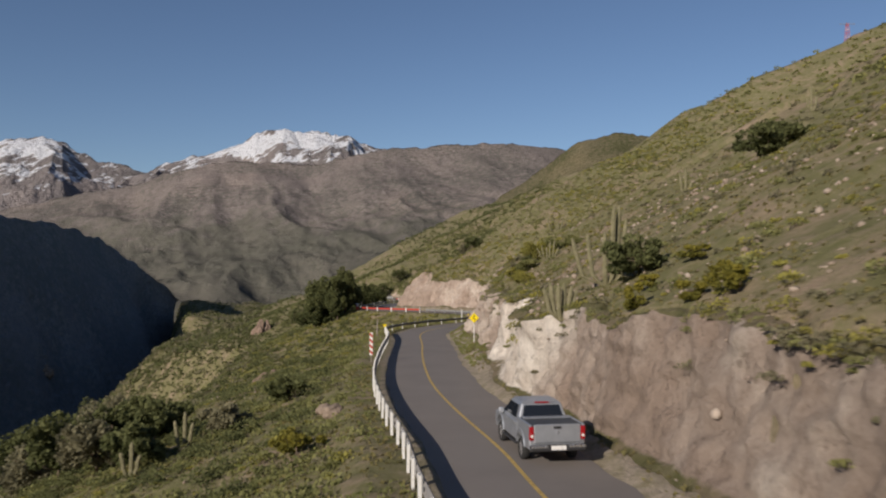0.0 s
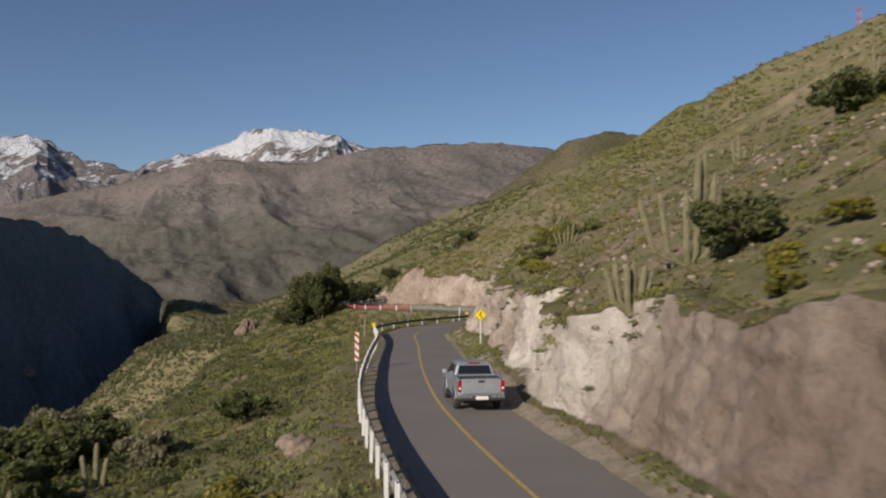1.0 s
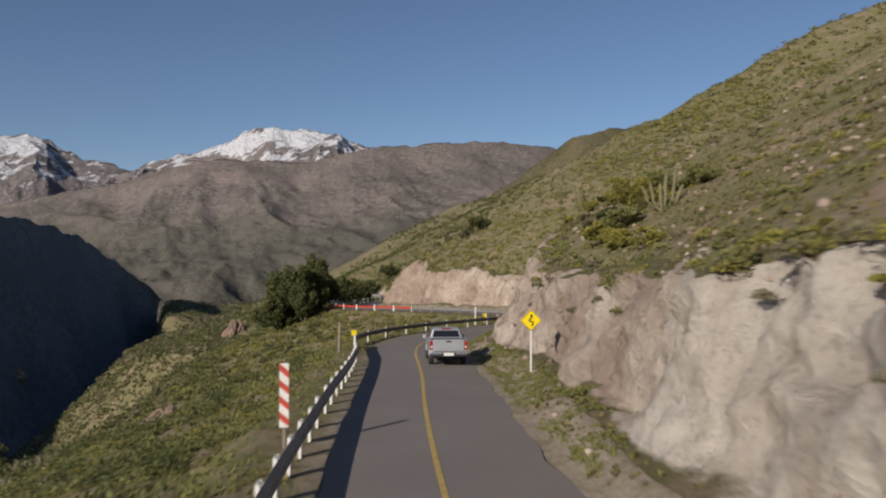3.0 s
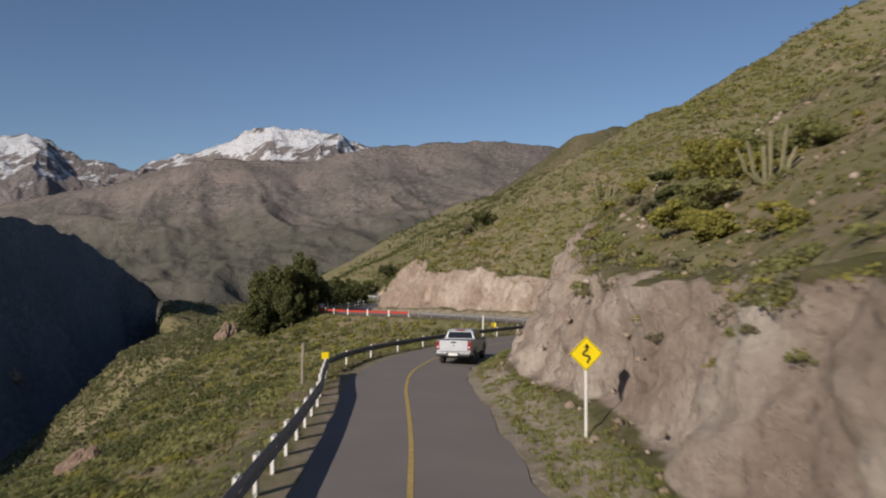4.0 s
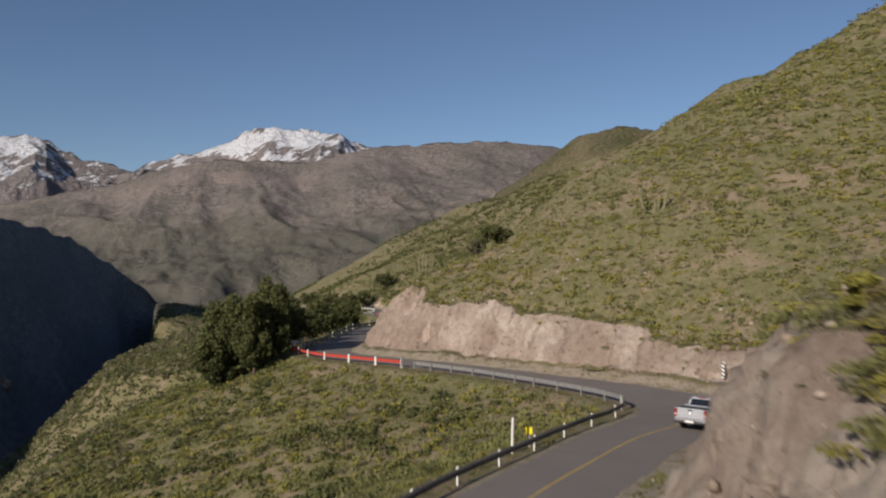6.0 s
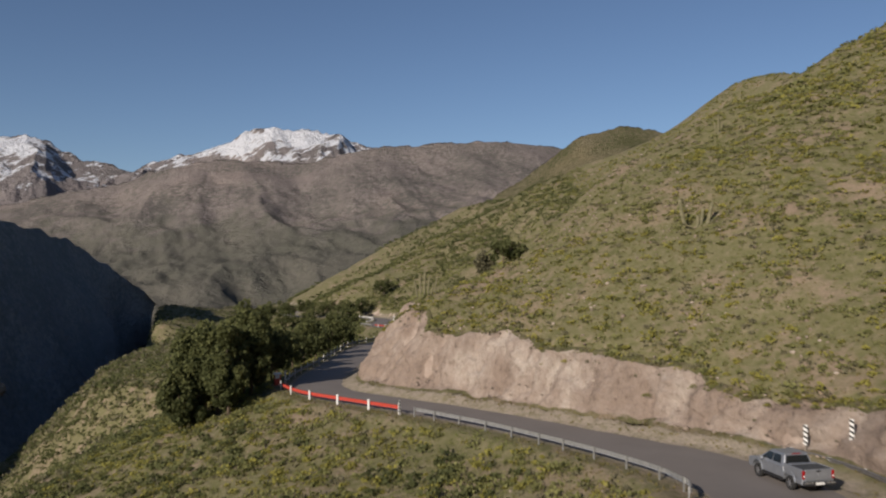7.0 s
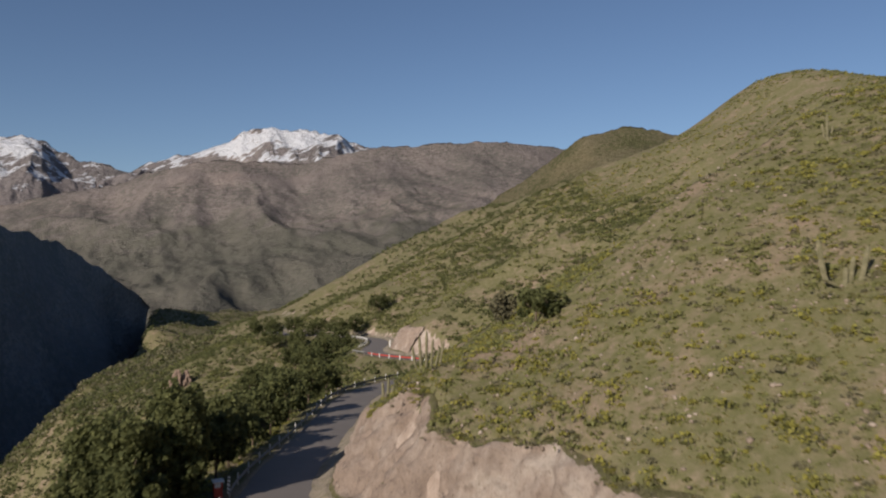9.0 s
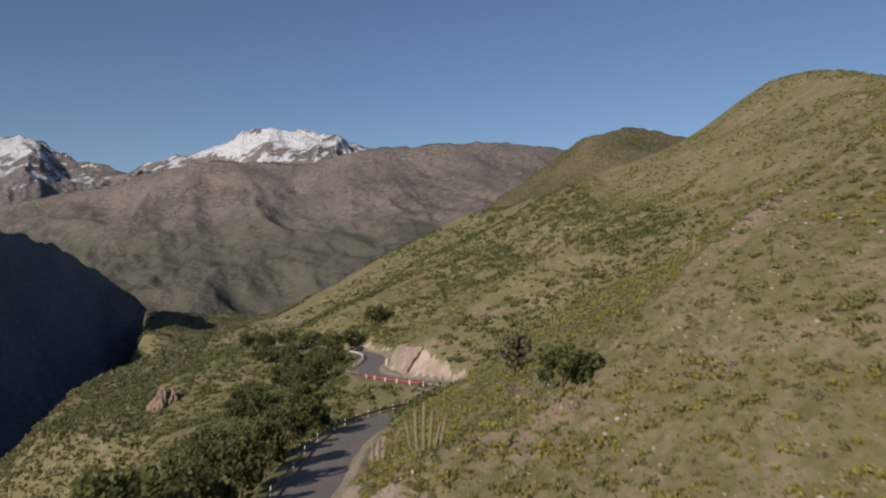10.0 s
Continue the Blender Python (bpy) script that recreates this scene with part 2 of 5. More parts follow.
def value_noise(x, y, scale, seed):
    """Smooth value noise on a lattice, -1 to 1."""
    rng = np.random.RandomState(seed)
    tab = rng.uniform(-1, 1, (256, 256))
    u, v = x / scale + 1000.5, y / scale + 1000.5
    i, j = np.floor(u).astype(int), np.floor(v).astype(int)
    fu, fv = u - i, v - j
    fu, fv = fu * fu * (3 - 2 * fu), fv * fv * (3 - 2 * fv)
    g = lambda a, b: tab[a % 256, b % 256]
    return (g(i, j) * (1 - fu) + g(i + 1, j) * fu) * (1 - fv) + (g(i, j + 1) * (1 - fu) + g(i + 1, j + 1) * fu) * fv


def fbm(x, y, scale, seed, octaves=4, gain=0.5):
    t, a = 0, 1.0
    for k in range(octaves):
        t = t + a * value_noise(x, y, scale / 2 ** k, seed + k)
        a *= gain
    return t


def road_field(x, y):
    """Signed distance to the yellow line (right is plus), the stretch along it and a smooth road level."""
    n = len(x)
    d, s, zr = np.empty(n), np.empty(n), np.empty(n)
    pts, tan, zz = LINE[::2], TANG[::2], LINE[::2, 2]
    for a in range(0, n, 4000):
        px, py = x[a:a + 4000, None], y[a:a + 4000, None]
        dx, dy = px - pts[None, :, 0], py - pts[None, :, 1]
        d2 = dx * dx + dy * dy
        k = np.argmin(d2, 1)
        r = np.arange(len(k))
        ex, ey = dx[r, k], dy[r, k]
        tx, ty = tan[k, 0], tan[k, 1]
        along = np.clip(ex * tx + ey * ty, -1.5, 1.5)
        side = ex * ty - ey * tx
        near = np.sqrt(np.maximum(d2[r, k] - along ** 2, 0))
        d[a:a + 4000] = np.sign(side) * near
        s[a:a + 4000] = k * 2 + along
        w = 1 / (d2 + 2) ** 2.5
        zr[a:a + 4000] = (w * zz).sum(1) / w.sum(1)
    exact = np.interp(s, np.arange(len(LINE)), LINE[:, 2])
    w = fade(np.abs(d), 4, 9)
    return d, s, exact * (1 - w) + zr * w


S_SPUR, S_GULLY, S_CUT, S_NOSE, S_GULLY2, S_CUT2 = (s_of(p) for p in ((-2.2, 96), (17.3, 131), (2.6, 155), (-14, 175), (8.5, 280), (-17, 320)))
NAT_S = [0, s_of((0.5, 38)), s_of((-1.7, 65)), S_SPUR - 24, S_SPUR - 12, S_SPUR + 2, S_SPUR + 14, S_GULLY - 8, S_GULLY + 8, S_CUT - 6, S_CUT + 6, S_NOSE - 8, S_NOSE + 8, S_NOSE + 30, S_GULLY2 - 20, S_GULLY2 + 8, S_CUT2 - 15, S_CUT2 + 8, S_CUT2 + 50, 2000]
NAT_H = [4.4, 4.2, 3.4, 3.1, 4.0, 5.6, 4.6, 1.6, 2.2, 4.2, 5.0, 4.6, 4.0, 2.0, 1.2, 1.0, 4.5, 4.5, 1.5, 2.0]
CUT_SLOPE = [3.6, 3.8, 3.0, 2.4, 2.0, 1.55, 1.5, 1.6, 1.6, 3.0, 2.4, 1.5, 1.7, 1.6, 1.4, 1.4, 1.5, 1.5, 1.4, 1.4]
LEFT_SLOPE = 0.40


def terrain(x, y, back=0.0):
    """Height, how rocky, how much verge, and the road's field."""
    d, s, zr = road_field(x, y)
    jag = 0.55 * fbm(x, y, 3.2, 11, 4, 0.6) + 0.5 * fbm(x, y, 9, 21, 2)
    foot = 3.0 + 0.25 * fbm(x, y, 6, 31, 2) + 0.9 * np.exp(-((s - S_SPUR + 24) / 9) ** 2) + 0.8 * np.exp(-((s - 150) / 9) ** 2) + 1.0 * np.exp(-((s - S_GULLY) / 12) ** 2)
    bank = 1.1 + 0.7 * fade(s, 86, 104)
    n0 = np.interp(s, NAT_S, NAT_H) + 0.5 * fbm(x, y, 12, 41, 3)
    cs = np.interp(s, NAT_S, CUT_SLOPE)
    far = fade(y, 260, 520)
    up = n0 + (0.6 - 0.08 * fade(y, 280, 400)) * (d - 5)
    lump = fade(np.abs(d), 6, 40)
    up = up + lump * (1.6 * fbm(x, y, 42, 51, 4, 0.45) + 0.25 * fbm(x, y, 5, 61, 3)) + 0.12 * fbm(x, y, 2.2, 71, 2)
    up = up + 2 * np.exp(-((y - 240) / 28) ** 2) * fade(d, 12, 40)
    up = up + 2.2 * np.exp(-((x - 27) / 14) ** 2 - ((y - 164) / 16) ** 2) - 1.6 * np.exp(-((x - 8) / 8) ** 2 - ((y - 184) / 12) ** 2) + 1.4 * np.exp(-((x + 3) / 4) ** 2 - ((y - 179) / 5) ** 2)
    up = up + 5 * fade(y, 195, 270) * fade(d, 14, 60) * (0.45 - np.abs(fbm(x + 0.4 * y, y * 0.6, 55, 151, 3, 0.5)))
    crest = 84 + 4 * fbm(x, y, 60, 81, 3)
    up = np.where(up > crest - 12, crest - 12 + 12 * (1 - np.exp(-np.maximum(up - crest + 12, 0) / 12)), up)
    dd = d - foot + jag * fade(d - foot, bank - 0.5, bank + 0.7) - back * fade(d - foot, bank - 0.5, bank)
    cut = 0.5 * np.minimum(dd, bank) + np.maximum(dd - bank, 0) * cs + 0.25 * fbm(x, y, 1.6, 91, 3, 0.6) * fade(d - foot, 0.3, 2.2)
    up = up + 24 * np.exp(-((x - 153) / 34) ** 2 - ((y - 470) / 60) ** 2)
    ditch = 0.05 * fbm(x, y, 1.3, 101, 2) * fade(d, 2.9, 3.5)
    right = np.where(d > foot, np.minimum(np.maximum(cut, 0), up), 0) + ditch
    right = np.where(d > foot, np.maximum(right, ditch), right)
    rock = fade(dd, bank - 0.5, bank + 0.2) * (1 - fade(cut - up, 0.0, 0.5))
    a = -d
    wide = 1.9 * np.exp(-((s - S_GULLY - 3) / 11) ** 2)
    drop = 0.25 * fade(a - wide, 4.5, 6) + LEFT_SLOPE * np.maximum(a - wide - 5, 0)
    drop = drop + 0.8 * np.maximum(a - 40 + 8 * fade(y, 120, 180) - 40 * fade(y, 260, 420) - 30 * fade(y, 420, 600) - 9 * fbm(x, y, 50, 111, 3), 0)
    shelf = fade(y, 480, 1150) * fade(x + 320 + 0.3375 * (y - 900), -40, 40)
    deep = 320 - 280 * shelf
    drop = deep * (1 - np.exp(-drop / deep))
    left = -drop + fade(a - wide, 5, 22) * (1.5 * fbm(x, y, 30, 121, 4, 0.5)) + fade(a - wide, 4, 6) * 0.2 * fbm(x, y, 3, 131, 3)
    left = left + 14 * fade(y, 560, 900) * fade(a, 40, 120) * fbm(x, y, 150, 141, 4, 0.5)
    off = np.where(d > 0, right, left)
    on = 1 - fade(np.where(d > 0, d + 0.3, a - wide + 0.5), 2.78, 3.02)
    z = zr + off - 0.12 * on
    verge = (1 - fade(d, 4.2, 5.2)) * fade(d, 2.4, 2.65) + (1 - fade(a - wide, 2.8, 3.3)) * fade(a, 2.3, 2.6)
    return z, rock, verge, d, s


def steps(*spans):
    """Grid lines from spans (start, end, first step, growth)."""
    out = []
    for a, b, st, g in spans:
        v = a
        while v < b:
            out.append(v)
            v += st
            st *= g
    return np.array(out)


gx = np.concatenate([-steps((26, 60, 0.8, 1.02), (60, 1500, 2, 1.06))[::-1], steps((-26, 34, 0.4, 1.0), (34, 70, 0.7, 1.02), (70, 1500, 2, 1.05))])
gy = np.concatenate([-steps((-8, 160, 3, 1.15))[::-1], steps((8.5, 205, 0.42, 1.0), (205, 420, 1.2, 1.006), (420, 2600, 4, 1.035))])
NX, NY = len(gx), len(gy)
X, Y = [a.ravel() for a in np.meshgrid(gx, gy)]
Z = terrain(X, Y, 0.85)[0]
_, ROCK, VERGE, _, _ = terrain(X, Y)


def grid_mesh(name, verts, nx, ny, attrs=(), smooth=True):
    me = bpy.data.meshes.new(name)
    me.vertices.add(nx * ny)
    me.vertices.foreach_set("co", np.ascontiguousarray(verts, np.float32).ravel())
    i = (np.arange(ny - 1)[:, None] * nx + np.arange(nx - 1)[None, :]).ravel()
    f = np.stack([i, i + 1, i + nx + 1, i + nx], 1).ravel()
    m = len(i)
    me.loops.add(m * 4)
    me.loops.foreach_set("vertex_index", f.astype(np.int32))
    me.polygons.add(m)
    me.polygons.foreach_set("loop_start", np.arange(0, 4 * m, 4, dtype=np.int32))
    me.polygons.foreach_set("use_smooth", np.full(m, smooth))
    for key, vals in attrs:
        me.attributes.new(key, "FLOAT", "POINT").data.foreach_set("value", np.ascontiguousarray(vals, np.float32))
    me.update(calc_edges=True)
    return me


ground = new("ground", grid_mesh("ground", np.stack([X, Y, Z], 1), NX, NY, (("rock", ROCK), ("verge", VERGE))))
ground.data.materials.append(M_GROUND)
tagged(ground, "green and tan hillside with a cut rock face above the road", "ground", kind="structure")


# the cut rock faces, finer than the sheet of ground that they stand on
def rock_face(name, s0, s1, label, ds=0.22, rows=46):
    ss = np.arange(s0, s1, ds)
    dd = np.arange(3.4, 16, 0.06)
    right = np.array([RIGHT[min(int(s), len(RIGHT) - 2)] * (1 - s % 1) + RIGHT[min(int(s), len(RIGHT) - 2) + 1] * (s % 1) for s in ss])
    mid = np.array([on_road(s) for s in ss])
    x = (mid[:, 0, None] + right[:, 0, None] * dd).ravel()
    y = (mid[:, 1, None] + right[:, 1, None] * dd).ravel()
    tz, trock, _, _, _ = terrain(x, y)
    tz, trock = tz.reshape(len(ss), -1), trock.reshape(len(ss), -1)
    first = np.where(trock.max(1) > 0.3, np.argmax(trock > 0.3, 1), 24)
    gone = np.array([np.where(row > 0.3)[0][-1] if row.max() > 0.3 else f + 3 for row, f in zip(trock, first)])
    gone = np.maximum(gone, first + 3)
    calm = lambda q: np.array([np.median(q[max(0, k - 4):k + 5]) for k in range(len(q))])
    first, gone = calm(first), calm(gone)
    verts, mask = [], []
    for k, s in enumerate(ss):
        a, b = int(max(first[k] - 5, 0)), int(min(gone[k] + 20, len(dd) - 1))
        seg = slice(a, b + 1)
        z = tz[k]
        arc = np.concatenate([[0], np.cumsum(np.hypot(np.diff(dd[seg]), np.diff(z[seg])))])
        u = np.linspace(0, arc[-1], rows)
        mask.append(np.interp(u, arc, trock[k, seg]))
        verts.append(np.stack([np.full(rows, s), u, np.interp(u, arc, dd[seg]), np.interp(u, arc, z[seg])], 1))
    v = np.array(verts)
    for _ in range(2):
        v[1:-1, :, 2:] = 0.25 * v[:-2, :, 2:] + 0.5 * v[1:-1, :, 2:] + 0.25 * v[2:, :, 2:]
    sv, uv = v[:, :, 0].ravel(), v[:, :, 1].ravel()
    crag = 0.5 * fbm(sv, uv * 1.2, 3.4, 801, 5, 0.6) + 0.45 * np.abs(fbm(sv * 1.1, uv * 0.9, 1.5, 811, 4, 0.6)) + 0.14 * fbm(sv, uv, 0.7, 821, 3, 0.6)
    crag = crag + 0.55 * np.abs(fbm(sv + 0.35 * uv, uv * 0.22, 2.6, 841, 3, 0.55)) + 0.5 * fbm(sv - 0.3 * uv, uv * 0.3, 7, 851, 2)
    ledge = 0.22 * np.sign(value_noise(sv, uv * 1.6, 2.4, 831)) * np.abs(value_noise(sv, uv * 1.6, 2.4, 831)) ** 0.5
    push = (crag + ledge).reshape(len(ss), rows)
    push -= push.mean()
    edge = fade(np.arange(rows), 0, 6) * (1 - fade(np.arange(rows), rows - 12, rows - 1))
    along = fade(ss, s0, s0 + 3) * (1 - fade(ss, s1 - 3, s1))
    off = v[:, :, 2] - (push * 0.6 - 0.06) * edge[None] * along[:, None]
    lift = v[:, :, 3] + push * 0.16 * edge[None] + 0.03 - 0.12 * (1 - edge[None]) ** 3 - 0.25 * (1 - along[:, None]) - 0.5 * fade(np.arange(rows), rows - 6, rows - 1)[None]
    out = np.empty((len(ss), rows, 3))
    for k, s in enumerate(ss):
        c = on_road(s)
        i = min(int(s), len(RIGHT) - 2)
        w = s - int(s)
        r = RIGHT[i] * (1 - w) + RIGHT[i + 1] * w
        out[k, :, 0], out[k, :, 1], out[k, :, 2] = c[0] + r[0] * off[k], c[1] + r[1] * off[k], lift[k]
    pale = np.interp(ss, [0, 75, 81, 96, 103, 134, 150, 196, 204, 225, 250], [-0.1, 0.05, 0.95, 0.95, 0.35, 0.25, 0.15, 0.0, 0.15, -0.1, -0.1])[:, None] * np.ones((1, rows))
    me = grid_mesh(name, out.reshape(-1, 3), rows, len(ss), (("rock", np.array(mask).ravel()), ("pale", pale.ravel())))
    me.materials.append(M_ROCK)
    lip = np.array([[mid[k, 0] + right[k, 0] * dd[int(min(gone[k] + 3, len(dd) - 1))], mid[k, 1] + right[k, 1] * dd[int(min(gone[k] + 3, len(dd) - 1))], tz[k, int(min(gone[k] + 3, len(dd) - 1))]] for k in range(len(ss))])
    tagged(new(name, me), label, "rock face", kind="structure")
    return lip


LIP_1 = rock_face("rock_face_1", 40, 170, "pinkish tan cut rock face beside the road")
LIP_2 = rock_face("rock_face_2", 170, 250, "pale grey-pink cut rock face on the second spur", 0.25)
rock_face("rock_face_3", 378, 412, "small pale cut rock face by the far bend", 0.4, 24)


def part(name, bm, mat, parent=None, label="", smooth=False):
    """Links a bmesh as one mesh object under a thing or a part."""
    me = bpy.data.meshes.new(name)
    bm.to_mesh(me)
    bm.free()
    if smooth:
        for p in me.polygons:
            p.use_smooth = True
    me.materials.append(mat)
    ob = new(name, me)
    if parent is not None:
        ob.parent = parent
    if label:
        ob["label"] = label
    return ob


def raw(name, verts, faces, mat, parent=None, smooth=False):
    me = bpy.data.meshes.new(name)
    me.from_pydata([tuple(v) for v in verts], [], faces)
    me.materials.append(mat)
    if smooth:
        me.polygons.foreach_set("use_smooth", np.ones(len(me.polygons), bool))
    me.update()
    ob = new(name, me)
    if parent is not None:
        ob.parent = parent
    return ob


def ribbon(s0, s1, offs, lifts, step=1.0, wobble=None):
    """A strip along the road: cross-section points at offsets and lifts."""
    ss = np.arange(s0, s1 + 1e-6, step)
    verts = []
    for s in ss:
        for k, (o, h) in enumerate(zip(offs, lifts)):
            w = wobble(s, k) if wobble else 0.0
            p = on_road(s, o + w)
            verts.append((p[0], p[1], p[2] + h))
    n = len(offs)
    faces = [(i * n + k, i * n + k + 1, (i + 1) * n + k + 1, (i + 1) * n + k) for i in range(len(ss) - 1) for k in range(n - 1)]
    return verts, faces


def edge_wobble(s, k):
    if k in (0, 1, 2):
        wide = 1.9 * math.exp(-((s - S_GULLY - 3) / 11) ** 2)
        return (-wide if k < 2 else -wide * 0.6) + 0.10 * math.sin(s * 0.9) * math.sin(s * 0.37 + 1)
    if k in (7, 8):
        return 0.14 * math.sin(s * 0.7 + 2) * math.sin(s * 0.31) + 0.05 * math.sin(s * 2.1)
    return 0.0


S_END = s_of((-66, 470))
v, f = ribbon(2, S_END, (-2.65, -2.6, -1.8, -1.0, 0, 1.0, 2.0, 2.8, 2.85), (-0.16, 0.0, 0.02, 0.035, 0.045, 0.035, 0.02, 0.0, -0.16), 0.75, edge_wobble)
road = raw("road", v, [tuple(reversed(q)) for q in f], M_ASPHALT)
tagged(road, "worn grey asphalt mountain road", "road", kind="structure")
v, f = ribbon(2, 172, (-0.07, 0.07), (0.052, 0.052), 0.5)
line = raw("road_line", v, [tuple(reversed(q)) for q in f], M_YELLOWLINE)
tagged(line, "faded yellow centre line painted on the asphalt", "road marking", kind="structure")


# ---------------------------------------------------------------- mountains far away
def ridge(name, crest, dist, base, foot_z, mat, seed, nu=260, nv=90, rough=0.07, bulge=0.0, label="", attrs=True, spur=0.5, jag=0.0022):
    """A mountain flank: crest given as (sideways, up) per unit ahead, from the crest distance down to the base distance."""
    c = np.array(crest, float)
    u = np.linspace(c[0, 0], c[-1, 0], nu)
    top = np.interp(u, c[:, 0], c[:, 1])
    v = np.linspace(0, 1, nv)
    U, V = np.meshgrid(u, v)
    T = np.broadcast_to(top, U.shape)
    D = dist + (base - dist) * V
    zc = 10 + T * dist
    zz = zc + (foot_z - zc) * (V + bulge * V * (1 - V))
    x, y = U * D, 64 + D
    h = (dist * rough)
    amp = np.sin(np.clip(V, 0, 1) * math.pi) ** 0.6
    r1 = 1 - np.abs(fbm(x.ravel() + 0.35 * y.ravel(), y.ravel() * 0.55, dist * 0.12, seed, 6, 0.5)).reshape(U.shape) * 1.6
    zz = zz + h * (spur * (r1 - 0.5)) * amp
    zz[0] += dist * jag * fbm(x[0], y[0], dist * 0.012, seed + 9, 3, 0.6)
    verts = np.stack([x, y, zz], -1).reshape(-1, 3)[:, :]
    back = verts[:nu].copy()
    back[:, 1] += dist * 0.03
    back[:, 2] -= dist * 0.05
    verts = np.vstack([back, verts])
    ob = new(name, grid_mesh(name, verts[::-1].reshape(nv + 1, nu, 3)[:, ::-1].reshape(-1, 3), nu, nv + 1))
    ob.data.materials.append(mat)
    tagged(ob, label, "mountain", kind="structure")
    return ob


ridge("mountain_1", [(-0.75, 0.13), (-0.62, 0.14), (-0.555, 0.151), (-0.525, 0.152), (-0.507, 0.155), (-0.483, 0.149), (-0.47, 0.139), (-0.445, 0.128), (-0.42, 0.122), (-0.385, 0.113), (-0.34, 0.10)], 4650, 3600, 150, M_SNOW, 201, nu=300, label="snow-capped grey mountain peak under a clear sky", rough=0.035, jag=0.003)
ridge("mountain_2", [(-0.43, 0.085), (-0.385, 0.105), (-0.35, 0.121), (-0.29, 0.136), (-0.265, 0.146), (-0.24, 0.158), (-0.222, 0.163), (-0.2, 0.168), (-0.185, 0.164), (-0.15, 0.159), (-0.12, 0.157), (-0.105, 0.147), (-0.08, 0.139), (-0.03, 0.125), (0.05, 0.1)], 4600, 3700, 200, M_SNOWFIELD, 221, nu=360, label="broad snow-covered mountain summit with bare rock bands", rough=0.065, jag=0.003)
ridge("mountain_3", [(-0.75, 0.04), (-0.6, 0.055), (-0.5, 0.075), (-0.44, 0.088), (-0.39, 0.095), (-0.34, 0.113), (-0.29, 0.123), (-0.26, 0.125), (-0.21, 0.122), (-0.17, 0.12), (-0.13, 0.128), (-0.1, 0.136), (-0.06, 0.141), (-0.02, 0.143), (0.06, 0.149), (0.11, 0.146), (0.16, 0.14), (0.25, 0.13), (0.4, 0.12)], 3500, 1000, -260, M_BROWN, 241, nu=400, nv=160, label="bare brown mountain with scrub and rocky gullies", spur=0.4, rough=0.032, bulge=0.5)
ridge("hill_1", [(-0.3, -0.09), (-0.18, -0.05), (-0.10, -0.01), (-0.03, 0.03), (0.045, 0.061), (0.115, 0.106), (0.16, 0.141), (0.185, 0.155), (0.23, 0.164), (0.27, 0.16), (0.3, 0.152), (0.36, 0.15), (0.5, 0.16), (0.7, 0.17)], 1300, 640, -75, M_SCRUB, 261, nu=300, nv=140, label="scrub-covered green-brown hill behind the road", rough=0.02, bulge=0.2)

# the valley's far wall: its face falls towards the road and turns from the sun
wp, wv = np.meshgrid(np.linspace(0, 1, 420), np.linspace(0, 1, 110))
# the stretch before y = 480 is unseen, added to shade the near valley
wy = -900 + 2610 * wp
wu = np.clip((wy - 480) / 1230, 0, 1)
crest_x = -575 - 20 * np.sin(wu * 9) + 20 * fade(wu, 0.85, 1.0)
crest_z = np.interp(wy, [-900, 0, 480, 800, 1050, 1180, 1350, 1450, 1536, 1620, 1710], [150, 140, 115, 88, 62, 56, 42, 24, 3, -28, -75])
base_x = crest_x + 190 - 165 * fade(wu, 0.6, 1.0)
wx = crest_x + (base_x - crest_x) * wv
wz = crest_z + (-330 - crest_z) * wv ** 0.95
gully = fbm(wy.ravel(), wz.ravel() * 0.4, 110, 301, 5, 0.55).reshape(wu.shape)
wx = wx + 16 * gully * np.sin(np.pi * np.clip(wv, 0, 1)) ** 0.5
wz[0] += 5 * fbm(wy[0], wy[0] * 0, 40, 311, 3)
top = np.stack([wx[0] - 160, wy[0], wz[0] - 40], -1)[None]
face = np.concatenate([top, np.stack([wx, wy, wz], -1)])
valley_wall = new("valley_wall", grid_mesh("valley_wall", face.reshape(-1, 3), 420, 111))
valley_wall.data.materials.append(M_HAZEDSLOPE)
tagged(valley_wall, "steep dark scrub slope of the valley in shade", "mountain", kind="structure")


# ---------------------------------------------------------------- small builders
def box(bm, cx, cy, cz, sx, sy, sz, bevel=0.0, rot=None):
    r = bmesh.ops.create_cube(bm, size=1.0)
    vs = r["verts"]
    bmesh.ops.scale(bm, vec=(sx, sy, sz), verts=vs)
    if bevel:
        es = list({e for v in vs for e in v.link_edges})
        out = bmesh.ops.bevel(bm, geom=es, offset=bevel, segments=2, affect="EDGES", profile=0.5)
        vs = list({v for f in out["faces"] for v in f.verts} | {v for v in vs if v.is_valid})
    if rot is not None:
        bmesh.ops.rotate(bm, cent=(0, 0, 0), matrix=rot, verts=vs)
    bmesh.ops.translate(bm, vec=(cx, cy, cz), verts=vs)
    return vs


